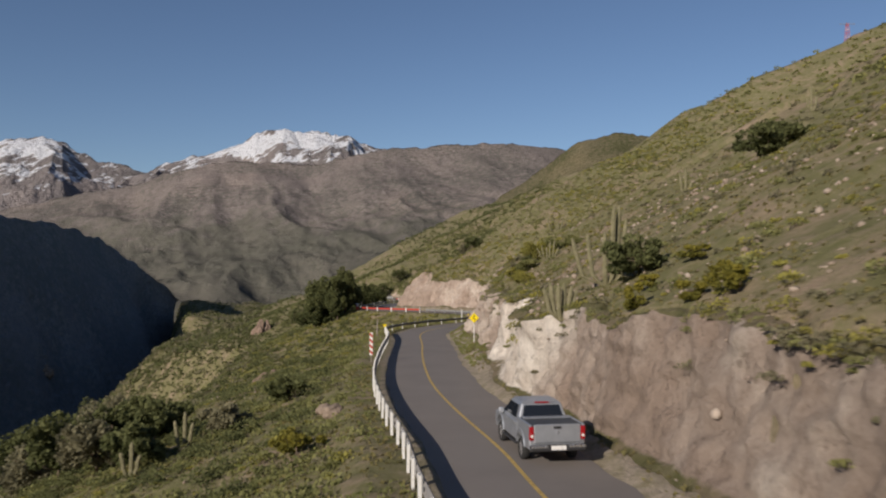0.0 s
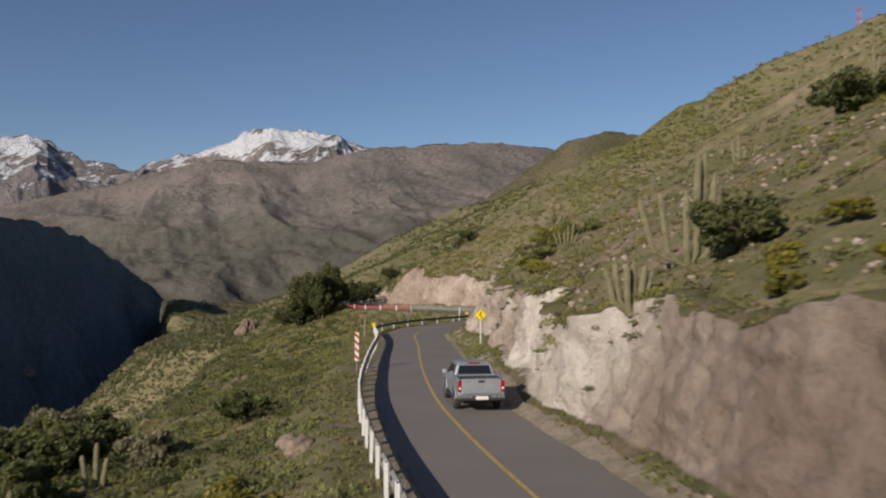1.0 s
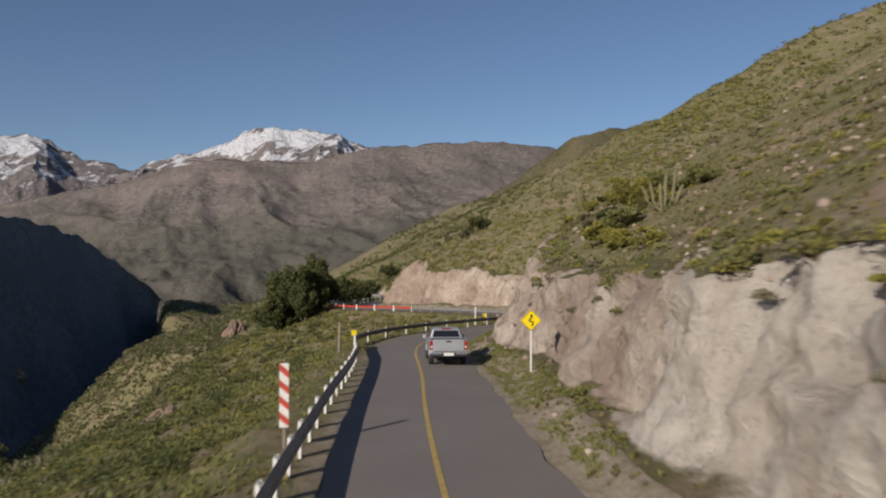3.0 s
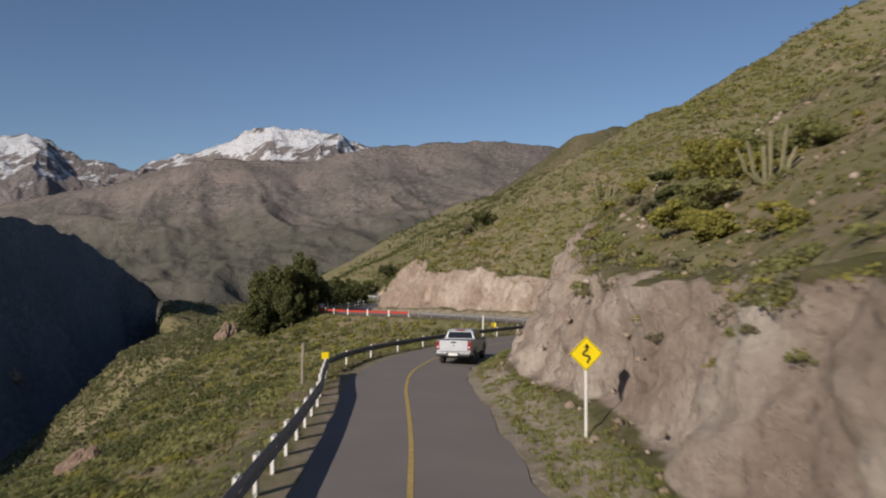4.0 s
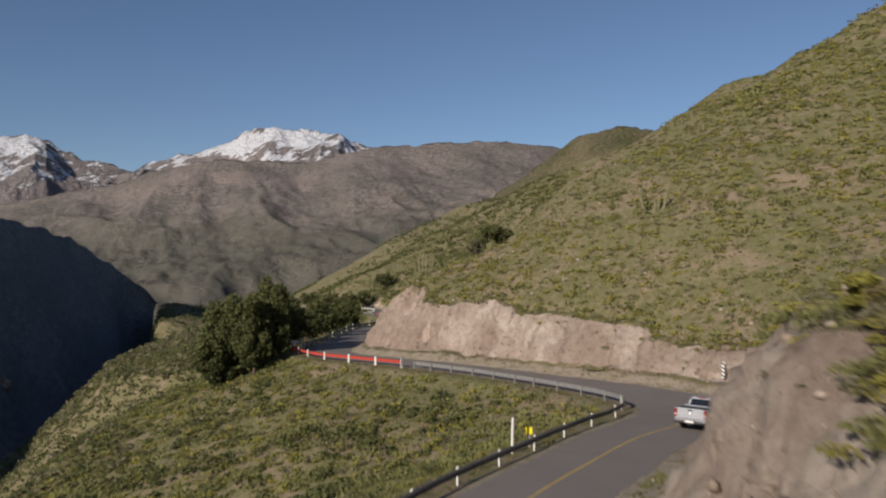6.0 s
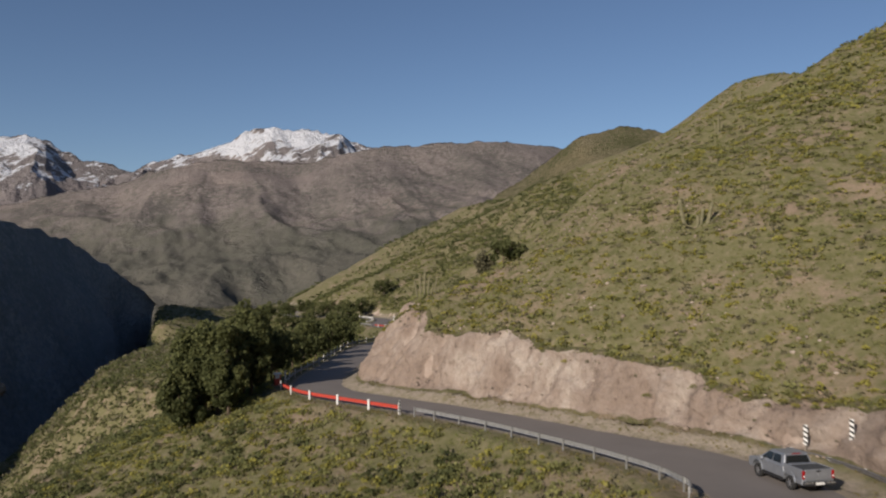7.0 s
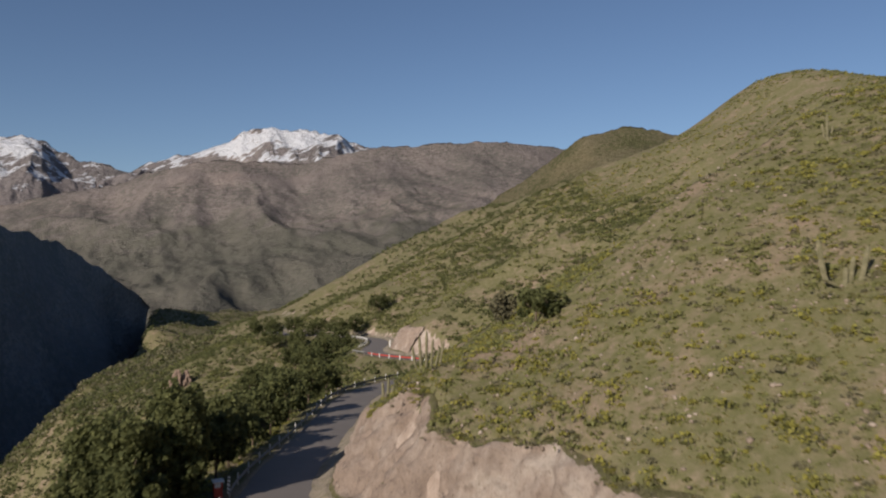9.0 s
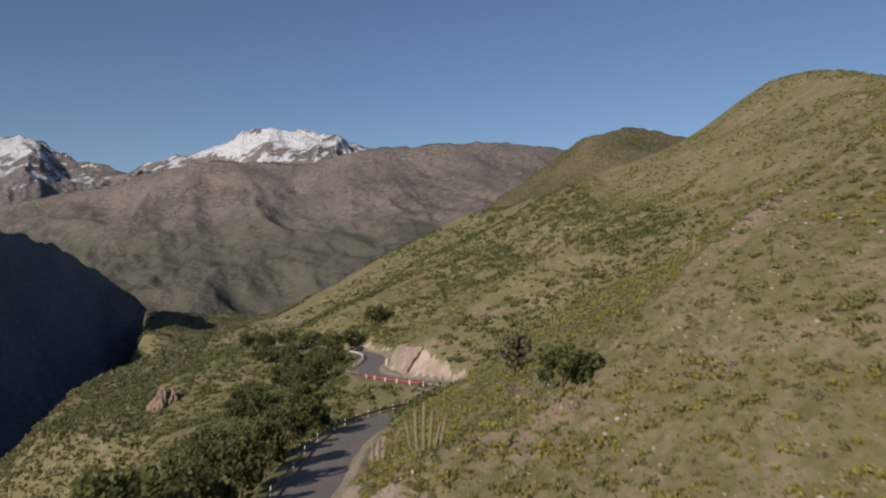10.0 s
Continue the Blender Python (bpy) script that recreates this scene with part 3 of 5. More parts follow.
def tube(bm, pts, radii, seg=8, caps=True):
    """A tapered tube through the points."""
    rings = []
    pts = [Vector(p) for p in pts]
    for i, (p, r) in enumerate(zip(pts, radii)):
        t = (pts[min(i + 1, len(pts) - 1)] - pts[max(i - 1, 0)]).normalized()
        a = t.orthogonal().normalized() if abs(t.z) > 0.99 else t.cross(Vector((0, 0, 1))).normalized()
        b = t.cross(a)
        rings.append([bm.verts.new(p + (a * math.cos(k * math.tau / seg) + b * math.sin(k * math.tau / seg)) * r) for k in range(seg)])
    for p, q in zip(rings, rings[1:]):
        for k in range(seg):
            bm.faces.new((p[k], p[(k + 1) % seg], q[(k + 1) % seg], q[k]))
    if caps:
        bm.faces.new(rings[0][::-1])
        bm.faces.new(rings[-1])


def ground_z(x, y):
    return float(terrain(np.array([float(x)]), np.array([float(y)]))[0][0])


M_WHITE = plain("white_paint", (0.74, 0.73, 0.70), 0.6, dirt=0.12, scale=9)
M_GALV = plain("galvanised_steel", (0.46, 0.46, 0.45), 0.45, 0.6, dirt=0.16, scale=4)
M_DULL = plain("dull_zinc", (0.27, 0.26, 0.25), 0.7, 0.1, dirt=0.18, scale=4)
M_RUSTY = plain("weathered_steel", (0.20, 0.19, 0.18), 0.55, 0.5, dirt=0.2, scale=4)
M_RED = plain("red_paint", (0.52, 0.075, 0.05), 0.55, dirt=0.14, scale=5)
M_BLACK = plain("black_paint", (0.02, 0.02, 0.02), 0.5, dirt=0.1)
M_SIGN = plain("yellow_sign_sheet", (0.86, 0.66, 0.01), 0.4, dirt=0.04)
M_WOOD = plain("grey_post_wood", (0.30, 0.26, 0.21), 0.85, dirt=0.2, scale=12)


# ---------------------------------------------------------------- guardrails
BEAM = [(0.0, -0.155), (0.035, -0.13), (0.08, -0.085), (0.08, -0.06), (0.012, -0.015), (0.012, 0.015), (0.08, 0.06), (0.08, 0.085), (0.035, 0.13), (0.0, 0.155)]


def guardrail(label, pts, gap, beam_mat, post_mat, post_w=0.12, tall=0.86, level=0.62, deep=1.0):
    """pts: rail line as (x, y, ground z), evenly spaced by about a metre; the beam hangs on the right of the posts."""
    p = spline(pts, 0.5)
    t = np.gradient(p[:, :2], axis=0)
    t /= np.linalg.norm(t, axis=1)[:, None]
    r = np.stack([t[:, 1], -t[:, 0]], 1)
    base = new("guardrail")
    base.location = p[0]
    o = p[0]
    bm = bmesh.new()
    rows = []
    for q, n in zip(p, r):
        ring = [bm.verts.new((q[0] + n[0] * (0.10 + a) - o[0], q[1] + n[1] * (0.10 + a) - o[1], q[2] + level + b * deep - o[2])) for a, b in BEAM]
        ring += [bm.verts.new((v.co.x - n[0] * 0.006, v.co.y - n[1] * 0.006, v.co.z)) for v in reversed(ring)]
        rows.append(ring)
    m = len(rows[0])
    for a, b in zip(rows, rows[1:]):
        for k in range(m):
            bm.faces.new((a[k], a[(k + 1) % m], b[(k + 1) % m], b[k]))
    bm.faces.new(rows[0])
    bm.faces.new(rows[-1][::-1])
    part("beam", bm, beam_mat, base, smooth=False)
    mesh = None
    n_posts = max(2, int(len(p) * 0.5 / gap) + 1)
    for i in range(n_posts):
        k = min(len(p) - 1, int(i * gap / 0.5))
        if mesh is None:
            bm = bmesh.new()
            w = post_w
            box(bm, 0, 0, (tall - 0.5) / 2, 0.02, w, tall + 0.5, 0.004)
            box(bm, 0.035, w / 2 - 0.008, (tall - 0.5) / 2, 0.07, 0.016, tall + 0.5, 0.003)
            box(bm, 0.035, -w / 2 + 0.008, (tall - 0.5) / 2, 0.07, 0.016, tall + 0.5, 0.003)
            box(bm, 0.085, 0, level, 0.05, w * 0.8, 0.3 * deep, 0.006)
            ob = part("post", bm, post_mat, base)
            mesh = ob.data
        else:
            ob = new("post", mesh)
            ob.parent = base
        ang = math.atan2(r[k, 1], r[k, 0])
        ob.matrix_local = Matrix.Translation((p[k, 0] - o[0], p[k, 1] - o[1], p[k, 2] - o[2])) @ pose(0, 0, 0, 0, (i * 37 % 5 - 2) * 0.5, math.degrees(ang))
    return tagged(base, label, "guardrail", group="guardrails along the road")


def rail_pts(s0, s1, offs, step=2.0):
    """The line of a rail along the road; offs: (s, offset) pairs."""
    out = []
    for s in np.arange(s0, s1 + 0.01, step):
        o = float(np.interp(s, [a for a, _ in offs], [b for _, b in offs]))
        out.append(tuple(on_road(s, o)))
    return out


S_END_A = 130
guardrail("white-posted guardrail with a steel beam beside the road", rail_pts(42, S_END_A, [(42, -3.5), (75, -3.55), (100, -3.3), (122, -3.3), (126, -3.6), (130, -4.0)]), 2.05, M_DULL, M_WHITE, 0.3, 0.9, 0.63, 1.5)
guardrail("dark weathered guardrail round the outer bend", rail_pts(131, 171, [(131, -4.2), (136, -4.1), (142, -3.6), (152, -3.35), (162, -3.4), (167, -3.8), (171, -4.6)]), 4.0, M_RUSTY, M_WHITE, 0.11, 0.76, 0.56)
guardrail("galvanised guardrail on the gully bend", rail_pts(173, 211.5, [(173, -5.2), (180, -5.7), (187, -5.0), (194, -4.2), (202, -3.5), (212, -3.5)]), 2.9, M_GALV, M_GALV, 0.12, 0.8)
guardrail("red-painted guardrail with white posts", rail_pts(212.8, 235, [(211, -3.6), (222, -3.7), (230, -3.9), (235, -4.1)], 1.5), 4.4, M_RED, M_WHITE, 0.26, 0.92, 0.6)
guardrail("dark guardrail with white post tops below the trees", rail_pts(236, 322, [(236, -3.4), (260, -3.1), (290, -3.6), (310, -3.9), (322, -4.2)]), 4.0, M_RUSTY, M_WHITE, 0.16, 1.0, 0.5)
guardrail("far red-painted guardrail with white posts", rail_pts(363, 386, [(363, -3.6), (386, -3.6)]), 4.0, M_RED, M_WHITE, 0.28, 0.95, 0.6)
guardrail("far galvanised guardrail end", rail_pts(350, 362, [(350, -3.6), (362, -3.6)]), 4.0, M_GALV, M_GALV, 0.14, 0.8)
guardrail("galvanised guardrail leaving the red one", rail_pts(387, 394, [(387, -3.7), (394, -5.5)], 1.0), 4.0, M_GALV, M_GALV, 0.14, 0.8)
guardrail("far white guardrail on the next bend", rail_pts(408, 468, [(408, -4.0), (440, -3.6), (468, -3.6)]), 3.0, M_WHITE, M_WHITE, 0.2, 0.95)
guardrail("distant pale guardrail above the valley", rail_pts(498, 560, [(498, -3.8), (560, -3.8)]), 6.0, M_WHITE, M_WHITE, 0.3, 1.0)
q = [on_road(s, 5.4) for s in np.arange(186, 171, -2.0)]
guardrail("dark guardrail over the culvert on the hill side", [(a[0], a[1], a[2]) for a in q], 3.0, M_RUSTY, M_WHITE, 0.12, 0.78)


def reflector(x, y, z, ang, label):
    """Yellow reflector plate on a bracket at a rail's end."""
    base = new("reflector_marker")
    base.matrix_world = pose(x, y, z, 0, 0, ang)
    bm = bmesh.new()
    box(bm, 0, 0, 0.45, 0.06, 0.04, 0.9, 0.006)
    part("stake", bm, M_WHITE, base)
    bm = bmesh.new()
    box(bm, 0, -0.035, 0.86, 0.34, 0.02, 0.34, 0.01)
    part("plate", bm, M_SIGN, base)
    return tagged(base, label, "road marker")


e = on_road(130.6, -4.15)
reflector(e[0], e[1], e[2] + 0.05, 15, "yellow reflector plate at the guardrail end")
e = on_road(157.5, -3.75)
reflector(e[0], e[1], e[2] + 0.05, -20, "yellow reflector plate on the bend")


# ---------------------------------------------------------------- signs and posts
def curve_sign(x, y, ang):
    z = ground_z(x, y)
    base = new("warning_sign")
    base.matrix_world = pose(x, y, z, 0, 0, ang)
    bm = bmesh.new()
    box(bm, 0, 0, 1.15, 0.07, 0.05, 2.7, 0.01)
    part("post", bm, M_WHITE, base)
    turn = Matrix.Rotation(radians(45), 3, "Y")
    bm = bmesh.new()
    box(bm, 0, -0.04, 2.25, 0.66, 0.012, 0.66, 0.004, turn)
    plate = part("plate", bm, M_SIGN, base, "yellow diamond plate")
    bm = bmesh.new()
    for sx, sz, w, h in ((0, 0.305, 0.63, 0.014), (0, -0.305, 0.63, 0.014), (0.305, 0, 0.014, 0.63), (-0.305, 0, 0.014, 0.63)):
        vs = box(bm, sx, -0.05, sz, w, 0.004, h)
        bmesh.ops.rotate(bm, cent=(0, 0, 0), matrix=turn, verts=vs)
    bmesh.ops.translate(bm, vec=(0, 0, 2.25), verts=bm.verts[:])
    part("border", bm, M_BLACK, plate)
    bm = bmesh.new()
    path = [(0.03, -0.25), (0.06, -0.17), (0.10, -0.12), (0.05, -0.06), (-0.05, -0.04), (-0.09, 0.01), (-0.03, 0.07), (0.02, 0.10), (0.01, 0.17)]
    cur = spline([(a, b, 0) for a, b in path], 0.02)
    tang = np.gradient(cur[:, :2], axis=0)
    tang /= np.linalg.norm(tang, axis=1)[:, None]
    prev = None
    for (a, b, _), (tx, tz) in zip(cur, tang):
        w = 0.028
        pair = [bm.verts.new((a - tz * w * k, -0.052, 2.25 + b + tx * w * k)) for k in (-1, 1)]
        if prev:
            bm.faces.new((prev[0], pair[0], pair[1], prev[1]))
        prev = pair
    tip = [bm.verts.new((p[0], -0.052, 2.25 + p[1])) for p in ((-0.07, 0.16), (0.09, 0.16), (0.02, 0.28))]
    bm.faces.new(tip)
    g = bmesh.ops.extrude_face_region(bm, geom=bm.faces[:])
    bmesh.ops.translate(bm, vec=(0, -0.004, 0), verts=[v for v in g["geom"] if isinstance(v, bmesh.types.BMVert)])
    part("arrow", bm, M_BLACK, plate, "black winding arrow")
    return tagged(base, "yellow diamond winding-road sign on a white post", "road sign")


curve_sign(2.8, 72.4, 6)


def striped_marker(x, y, ang, dark, label, bottom=0.55, top=2.2, width=0.24):
    z = ground_z(x, y)
    base = new("striped_marker")
    base.matrix_world = pose(x, y, z, 0, 0, ang)
    bm = bmesh.new()
    box(bm, 0, 0.03, top / 2 - 0.2, 0.06, 0.05, top + 0.4, 0.008)
    part("post", bm, M_WOOD, base)
    bm = bmesh.new()
    box(bm, 0, 0, (bottom + top) / 2, width, 0.02, top - bottom, 0.004)
    panel = part("panel", bm, M_WHITE, base)
    h = (top - bottom) / 4
    mesh = None
    for k in range(4):
        if mesh is None:
            bm = bmesh.new()
            c = [(-width / 2, h * 0.55), (width / 2, h * 0.05), (width / 2, h * 0.5), (-width / 2, h * 1.0)]
            f = [bm.verts.new((a, 0, b)) for a, b in c]
            bm.faces.new(f)
            g = bmesh.ops.extrude_face_region(bm, geom=bm.faces[:])
            bmesh.ops.translate(bm, vec=(0, -0.006, 0), verts=[v for v in g["geom"] if isinstance(v, bmesh.types.BMVert)])
            ob = part("stripe", bm, dark, panel)
            mesh = ob.data
        else:
            ob = new("stripe", mesh)
            ob.parent = panel
        ob.location = (0, -0.013, bottom + k * h)
    return tagged(base, label, "road marker", group="striped hazard markers")


striped_marker(-5.25, 58.6, 8, M_RED, "red and white striped hazard marker behind the guardrail")
striped_marker(21.5, 138.6, -38, M_BLACK, "black and white striped hazard marker by the rock", 0.3, 1.55, 0.26)
striped_marker(23.2, 136.3, -38, M_BLACK, "black and white striped hazard marker by the culvert rail", 0.3, 1.55, 0.26)
e = on_road(212.3, -4.0)
striped_marker(e[0], e[1], 35, M_BLACK, "black striped hazard marker at the end of the red rail", 0.2, 1.3, 0.2)
e = on_road(235.6, -3.4)
striped_marker(e[0], e[1], 20, M_BLACK, "black striped hazard marker under the tree", 0.4, 1.7, 0.22)


def plain_post(x, y, h, r, mat, label, lean=2):
    z = ground_z(x, y)
    bm = bmesh.new()
    tube(bm, [(0, 0, -0.3), (0, 0, h * 0.5), (0.02, 0, h)], [r, r, r * 0.92], 8)
    ob = part("post", bm, mat)
    ob.matrix_world = pose(x, y, z, lean, lean * 0.5, 0)
    return tagged(ob, label, "post")


plain_post(-7.15, 87, 1.8, 0.07, M_WOOD, "weathered grey wooden post below the guardrail")
e = on_road(156, -4.0)
plain_post(e[0], e[1], 1.75, 0.07, M_WHITE, "white post behind the dark guardrail", 1)
for s_at in (400, 404, 409):
    e = on_road(s_at, 4.6)
    plain_post(e[0], e[1], 1.6, 0.12, M_WHITE, "white roadside post on the far bend", 1)


def shrine(x, y, ang):
    """Small red and white board with a roof."""
    z = ground_z(x, y)
    base = new("roadside_board")
    base.matrix_world = pose(x, y, z, 0, 0, ang)
    bm = bmesh.new()
    box(bm, 0, 0, 0.6, 0.7, 0.4, 1.2, 0.03)
    part("box_body", bm, M_RED, base)
    bm = bmesh.new()
    box(bm, 0, -0.05, 1.28, 0.9, 0.62, 0.07, 0.02, Matrix.Rotation(radians(14), 3, "X"))
    box(bm, -0.05, -0.22, 0.95, 0.5, 0.03, 0.35, 0.01)
    part("roof", bm, M_WHITE, base, "white roof and panel")
    return tagged(base, "small red and white roadside hut beside the red guardrail", "roadside hut")


e = on_road(236.2, -4.3)
shrine(e[0], e[1], 30)


def mast(x, y, h, label):
    z = ground_z(x, y)
    base = new("lattice_mast")
    base.location = (x, y, z)
    for sx, sy in ((-1, -1), (1, -1), (1, 1), (-1, 1)):
        bm = bmesh.new()
        tube(bm, [(sx * 0.7, sy * 0.7, -0.5), (sx * 0.25, sy * 0.25, h)], [0.06, 0.05], 6)
        part("leg", bm, M_RED, base)
    for k in range(1, 7):
        u = k / 7
        w = 0.7 - 0.45 * u
        bm = bmesh.new()
        for a, b in (((-w, -w), (w, -w)), ((w, -w), (w, w)), ((w, w), (-w, w)), ((-w, w), (-w, -w))):
            tube(bm, [(a[0], a[1], h * u), (b[0], b[1], h * (u + 0.1))], [0.03, 0.03], 5)
        part("bracing", bm, M_WHITE if k % 2 else M_RED, base)
    bm = bmesh.new()
    tube(bm, [(-2.2, 0, h * 0.96), (2.2, 0, h * 0.96)], [0.07, 0.07], 6)
    part("crossarm", bm, M_WOOD, base)
    return tagged(base, label, "mast")


mast(112, 221, 7.5, "red and white lattice power mast on the ridge")


# ---------------------------------------------------------------- pickup truck
m, n, l, b = material("silver_paint", 0.58, 0.85, 0.5)
f = noise_tex(n, l, coords(n, l, 1.0), 3.0, 6, 0.6)
l.new(ramp(n, l, f, [(0.3, (0.38, 0.40, 0.43)), (0.7, (0.45, 0.47, 0.50))]), b.inputs["Base Color"])
b.inputs["Coat Weight"].default_value = 0.3
b.inputs["Coat Roughness"].default_value = 0.08
M_BODY = m
m, n, l, b = material("tinted_glass", 0.06, 0.0, 0.6)
b.inputs["Base Color"].default_value = (0.012, 0.014, 0.017, 1)
M_GLASS = m
M_TYRE = plain("tyre_rubber", (0.025, 0.025, 0.025), 0.85, dirt=0.1)
M_RIM = plain("alloy_rim", (0.42, 0.42, 0.43), 0.35, 0.8, dirt=0.1)
M_PLASTIC = plain("dark_plastic", (0.03, 0.03, 0.032), 0.6, dirt=0.1)
M_CHROME = plain("satin_chrome", (0.6, 0.61, 0.62), 0.25, 0.9, dirt=0.05)
m, n, l, b = material("red_lamp_lens", 0.15, 0, 0.5)
b.inputs["Base Color"].default_value = (0.26, 0.008, 0.012, 1)
b.inputs["Emission Color"].default_value = (0.9, 0.03, 0.03, 1)
b.inputs["Emission Strength"].default_value = 0.03
M_LAMP = m
M_COVER = plain("bed_cover", (0.06, 0.065, 0.07), 0.55, dirt=0.1)


def profile(bm, pts, x0, x1, bevel=0.0, top_in=0.0, z_in=1.0):
    """Extrudes a side outline (y, z) from x0 to x1."""
    a = [bm.verts.new((x0, y, z)) for y, z in pts]
    face = bm.faces.new(a)
    g = bmesh.ops.extrude_face_region(bm, geom=[face])
    vs = [v for v in g["geom"] if isinstance(v, bmesh.types.BMVert)]
    bmesh.ops.translate(bm, vec=(x1 - x0, 0, 0), verts=vs)
    bmesh.ops.recalc_face_normals(bm, faces=bm.faces[:])
    if bevel:
        es = [e for e in bm.edges if e.calc_face_angle(0) > 1.2 and abs(e.verts[0].co.x - e.verts[1].co.x) < 1e-4]
        bmesh.ops.bevel(bm, geom=es, offset=bevel, segments=3, affect="EDGES", profile=0.5)


def arch(cy, r, z0, n=9):
    return [(cy - r * math.cos(k * math.pi / n), z0 + r * math.sin(k * math.pi / n)) for k in range(n + 1)]


def hexa(bm, lo, hi, bevel=0.0):
    """A frustum: lo and hi are (y0, y1, half width, z)."""
    v = []
    for y0, y1, w, z in (lo, hi):
        v += [bm.verts.new(p) for p in ((-w, y0, z), (w, y0, z), (w, y1, z), (-w, y1, z))]
    for q in ((3, 2, 1, 0), (4, 5, 6, 7), (0, 1, 5, 4), (1, 2, 6, 5), (2, 3, 7, 6), (3, 0, 4, 7)):
        bm.faces.new([v[i] for i in q])
    if bevel:
        bmesh.ops.bevel(bm, geom=bm.edges[:], offset=bevel, segments=3, affect="EDGES", profile=0.5)


def panel(bm, quad, out=0.012):
    """A thin pane on four corners, pushed out along its normal."""
    c = [Vector(p) for p in quad]
    nrm = (c[1] - c[0]).cross(c[3] - c[0]).normalized()
    a = [bm.verts.new(p + nrm * out) for p in c]
    d = [bm.verts.new(p - nrm * 0.01) for p in c]
    bm.faces.new(a)
    for i in range(4):
        bm.faces.new((a[i], d[i], d[(i + 1) % 4], a[(i + 1) % 4]))


def pickup():
    truck = new("pickup_truck")
    # lower body with wheel arches, bonnet and bed floor level
    out = [(-1.15, 0.52)] + arch(0.0, 0.47, 0.52) + arch(3.1, 0.47, 0.52) + [(3.95, 0.45), (4.05, 0.62), (4.03, 0.92), (3.9, 1.03), (3.2, 1.13), (2.72, 1.17), (0.55, 1.16), (0.52, 0.86), (-1.15, 0.86)]
    bm = bmesh.new()
    profile(bm, out, -0.93, 0.93, 0.05)
    part("body", bm, M_BODY, truck, smooth=False)
    for side in (-1, 1):
        bm = bmesh.new()
        pts = [(-1.16, 0.85), (-1.16, 1.3), (-1.12, 1.335), (0.5, 1.335), (0.5, 0.85)]
        x0, x1 = (0.84, 0.935) if side > 0 else (-0.935, -0.84)
        profile(bm, pts, x0, x1, 0.025)
        part("bed_side", bm, M_BODY, truck)
        for cy in (0.0, 3.1):
            bm = bmesh.new()
            ring = [(cy + math.cos(a) * r, 0.5 + math.sin(a) * r) for r in (0.47, 0.54) for a in ([k * math.pi / 12 for k in range(13)] if r < 0.5 else [math.pi - k * math.pi / 12 for k in range(13)])]
            x = 0.925 * side
            profile(bm, ring, x, x + 0.035 * side)
            part("wheel_arch", bm, M_BODY, truck)
    # tailgate
    bm = bmesh.new()
    box(bm, 0, -1.16, 1.04, 1.56, 0.075, 0.58, 0.025)
    tail = part("tailgate", bm, M_BODY, truck, "silver tailgate")
    bm = bmesh.new()
    box(bm, 0, -1.205, 1.24, 0.26, 0.02, 0.085, 0.01)
    part("handle", bm, M_PLASTIC, tail, "black tailgate handle")
    bm = bmesh.new()
    box(bm, 0, -1.2, 1.08, 0.09, 0.012, 0.09, 0.02, Matrix.Rotation(radians(45), 3, "Y"))
    part("badge", bm, M_CHROME, tail)
    bm = bmesh.new()
    box(bm, 0, -1.17, 1.33, 1.5, 0.05, 0.03, 0.01)
    part("top_trim", bm, M_BODY, tail)
    # bed cover with a raised bar
    bm = bmesh.new()
    box(bm, 0, -0.3, 1.295, 1.66, 1.62, 0.05, 0.015)
    cover = part("bed_cover", bm, M_COVER, truck, "dark bed cover")
    bm = bmesh.new()
    box(bm, 0, 0.16, 1.345, 1.6, 0.28, 0.05, 0.02)
    part("cover_fold", bm, M_BODY, cover)
    # bumper
    bm = bmesh.new()
    box(bm, 0, -1.24, 0.6, 1.86, 0.2, 0.2, 0.05)
    bump_ob = part("rear_bumper", bm, M_PLASTIC, truck, "dark rear bumper with a satin strip")
    for side in (-1, 1):
        bm = bmesh.new()
        box(bm, 0.62 * side, -1.335, 0.66, 0.56, 0.03, 0.09, 0.012)
        part("bumper_strip", bm, M_CHROME, bump_ob)
    bm = bmesh.new()
    box(bm, 0, -1.345, 0.62, 0.50, 0.02, 0.14, 0.006)
    part("plate", bm, M_WHITE, bump_ob, "plain white plate")
    # tail lamps
    for side in (-1, 1):
        bm = bmesh.new()
        box(bm, 0.855 * side, -1.165, 1.06, 0.155, 0.1, 0.44, 0.03)
        lamp = part("tail_lamp", bm, M_LAMP, truck, "red tail lamp")
        bm = bmesh.new()
        box(bm, 0.85 * side, -1.21, 0.98, 0.09, 0.03, 0.09, 0.015)
        part("reversing_lens", bm, M_WHITE, lamp)
    # cab
    bm = bmesh.new()
    hexa(bm, (0.53, 3.05, 0.9, 1.14), (0.74, 2.12, 0.70, 1.74), 0.05)
    cab = part("cab", bm, M_BODY, truck)
    bm = bmesh.new()
    box(bm, 0, 1.42, 1.765, 1.3, 1.3, 0.05, 0.02)
    part("roof_panel", bm, M_BODY, cab)
    bm = bmesh.new()
    panel(bm, [(-0.73, 0.585, 1.27), (0.73, 0.585, 1.27), (0.62, 0.725, 1.67), (-0.62, 0.725, 1.67)], 0.02)
    part("rear_window", bm, M_GLASS, cab)
    bm = bmesh.new()
    panel(bm, [(0.74, 2.83, 1.23), (-0.74, 2.83, 1.23), (-0.64, 2.2, 1.67), (0.64, 2.2, 1.67)], 0.03)
    part("windscreen", bm, M_GLASS, cab)
    for side in (-1, 1):
        for a, b_, c, d_ in ((0.85, 1.62, 1.58, 0.98), (1.7, 2.68, 2.12, 1.66)):
            bm = bmesh.new()
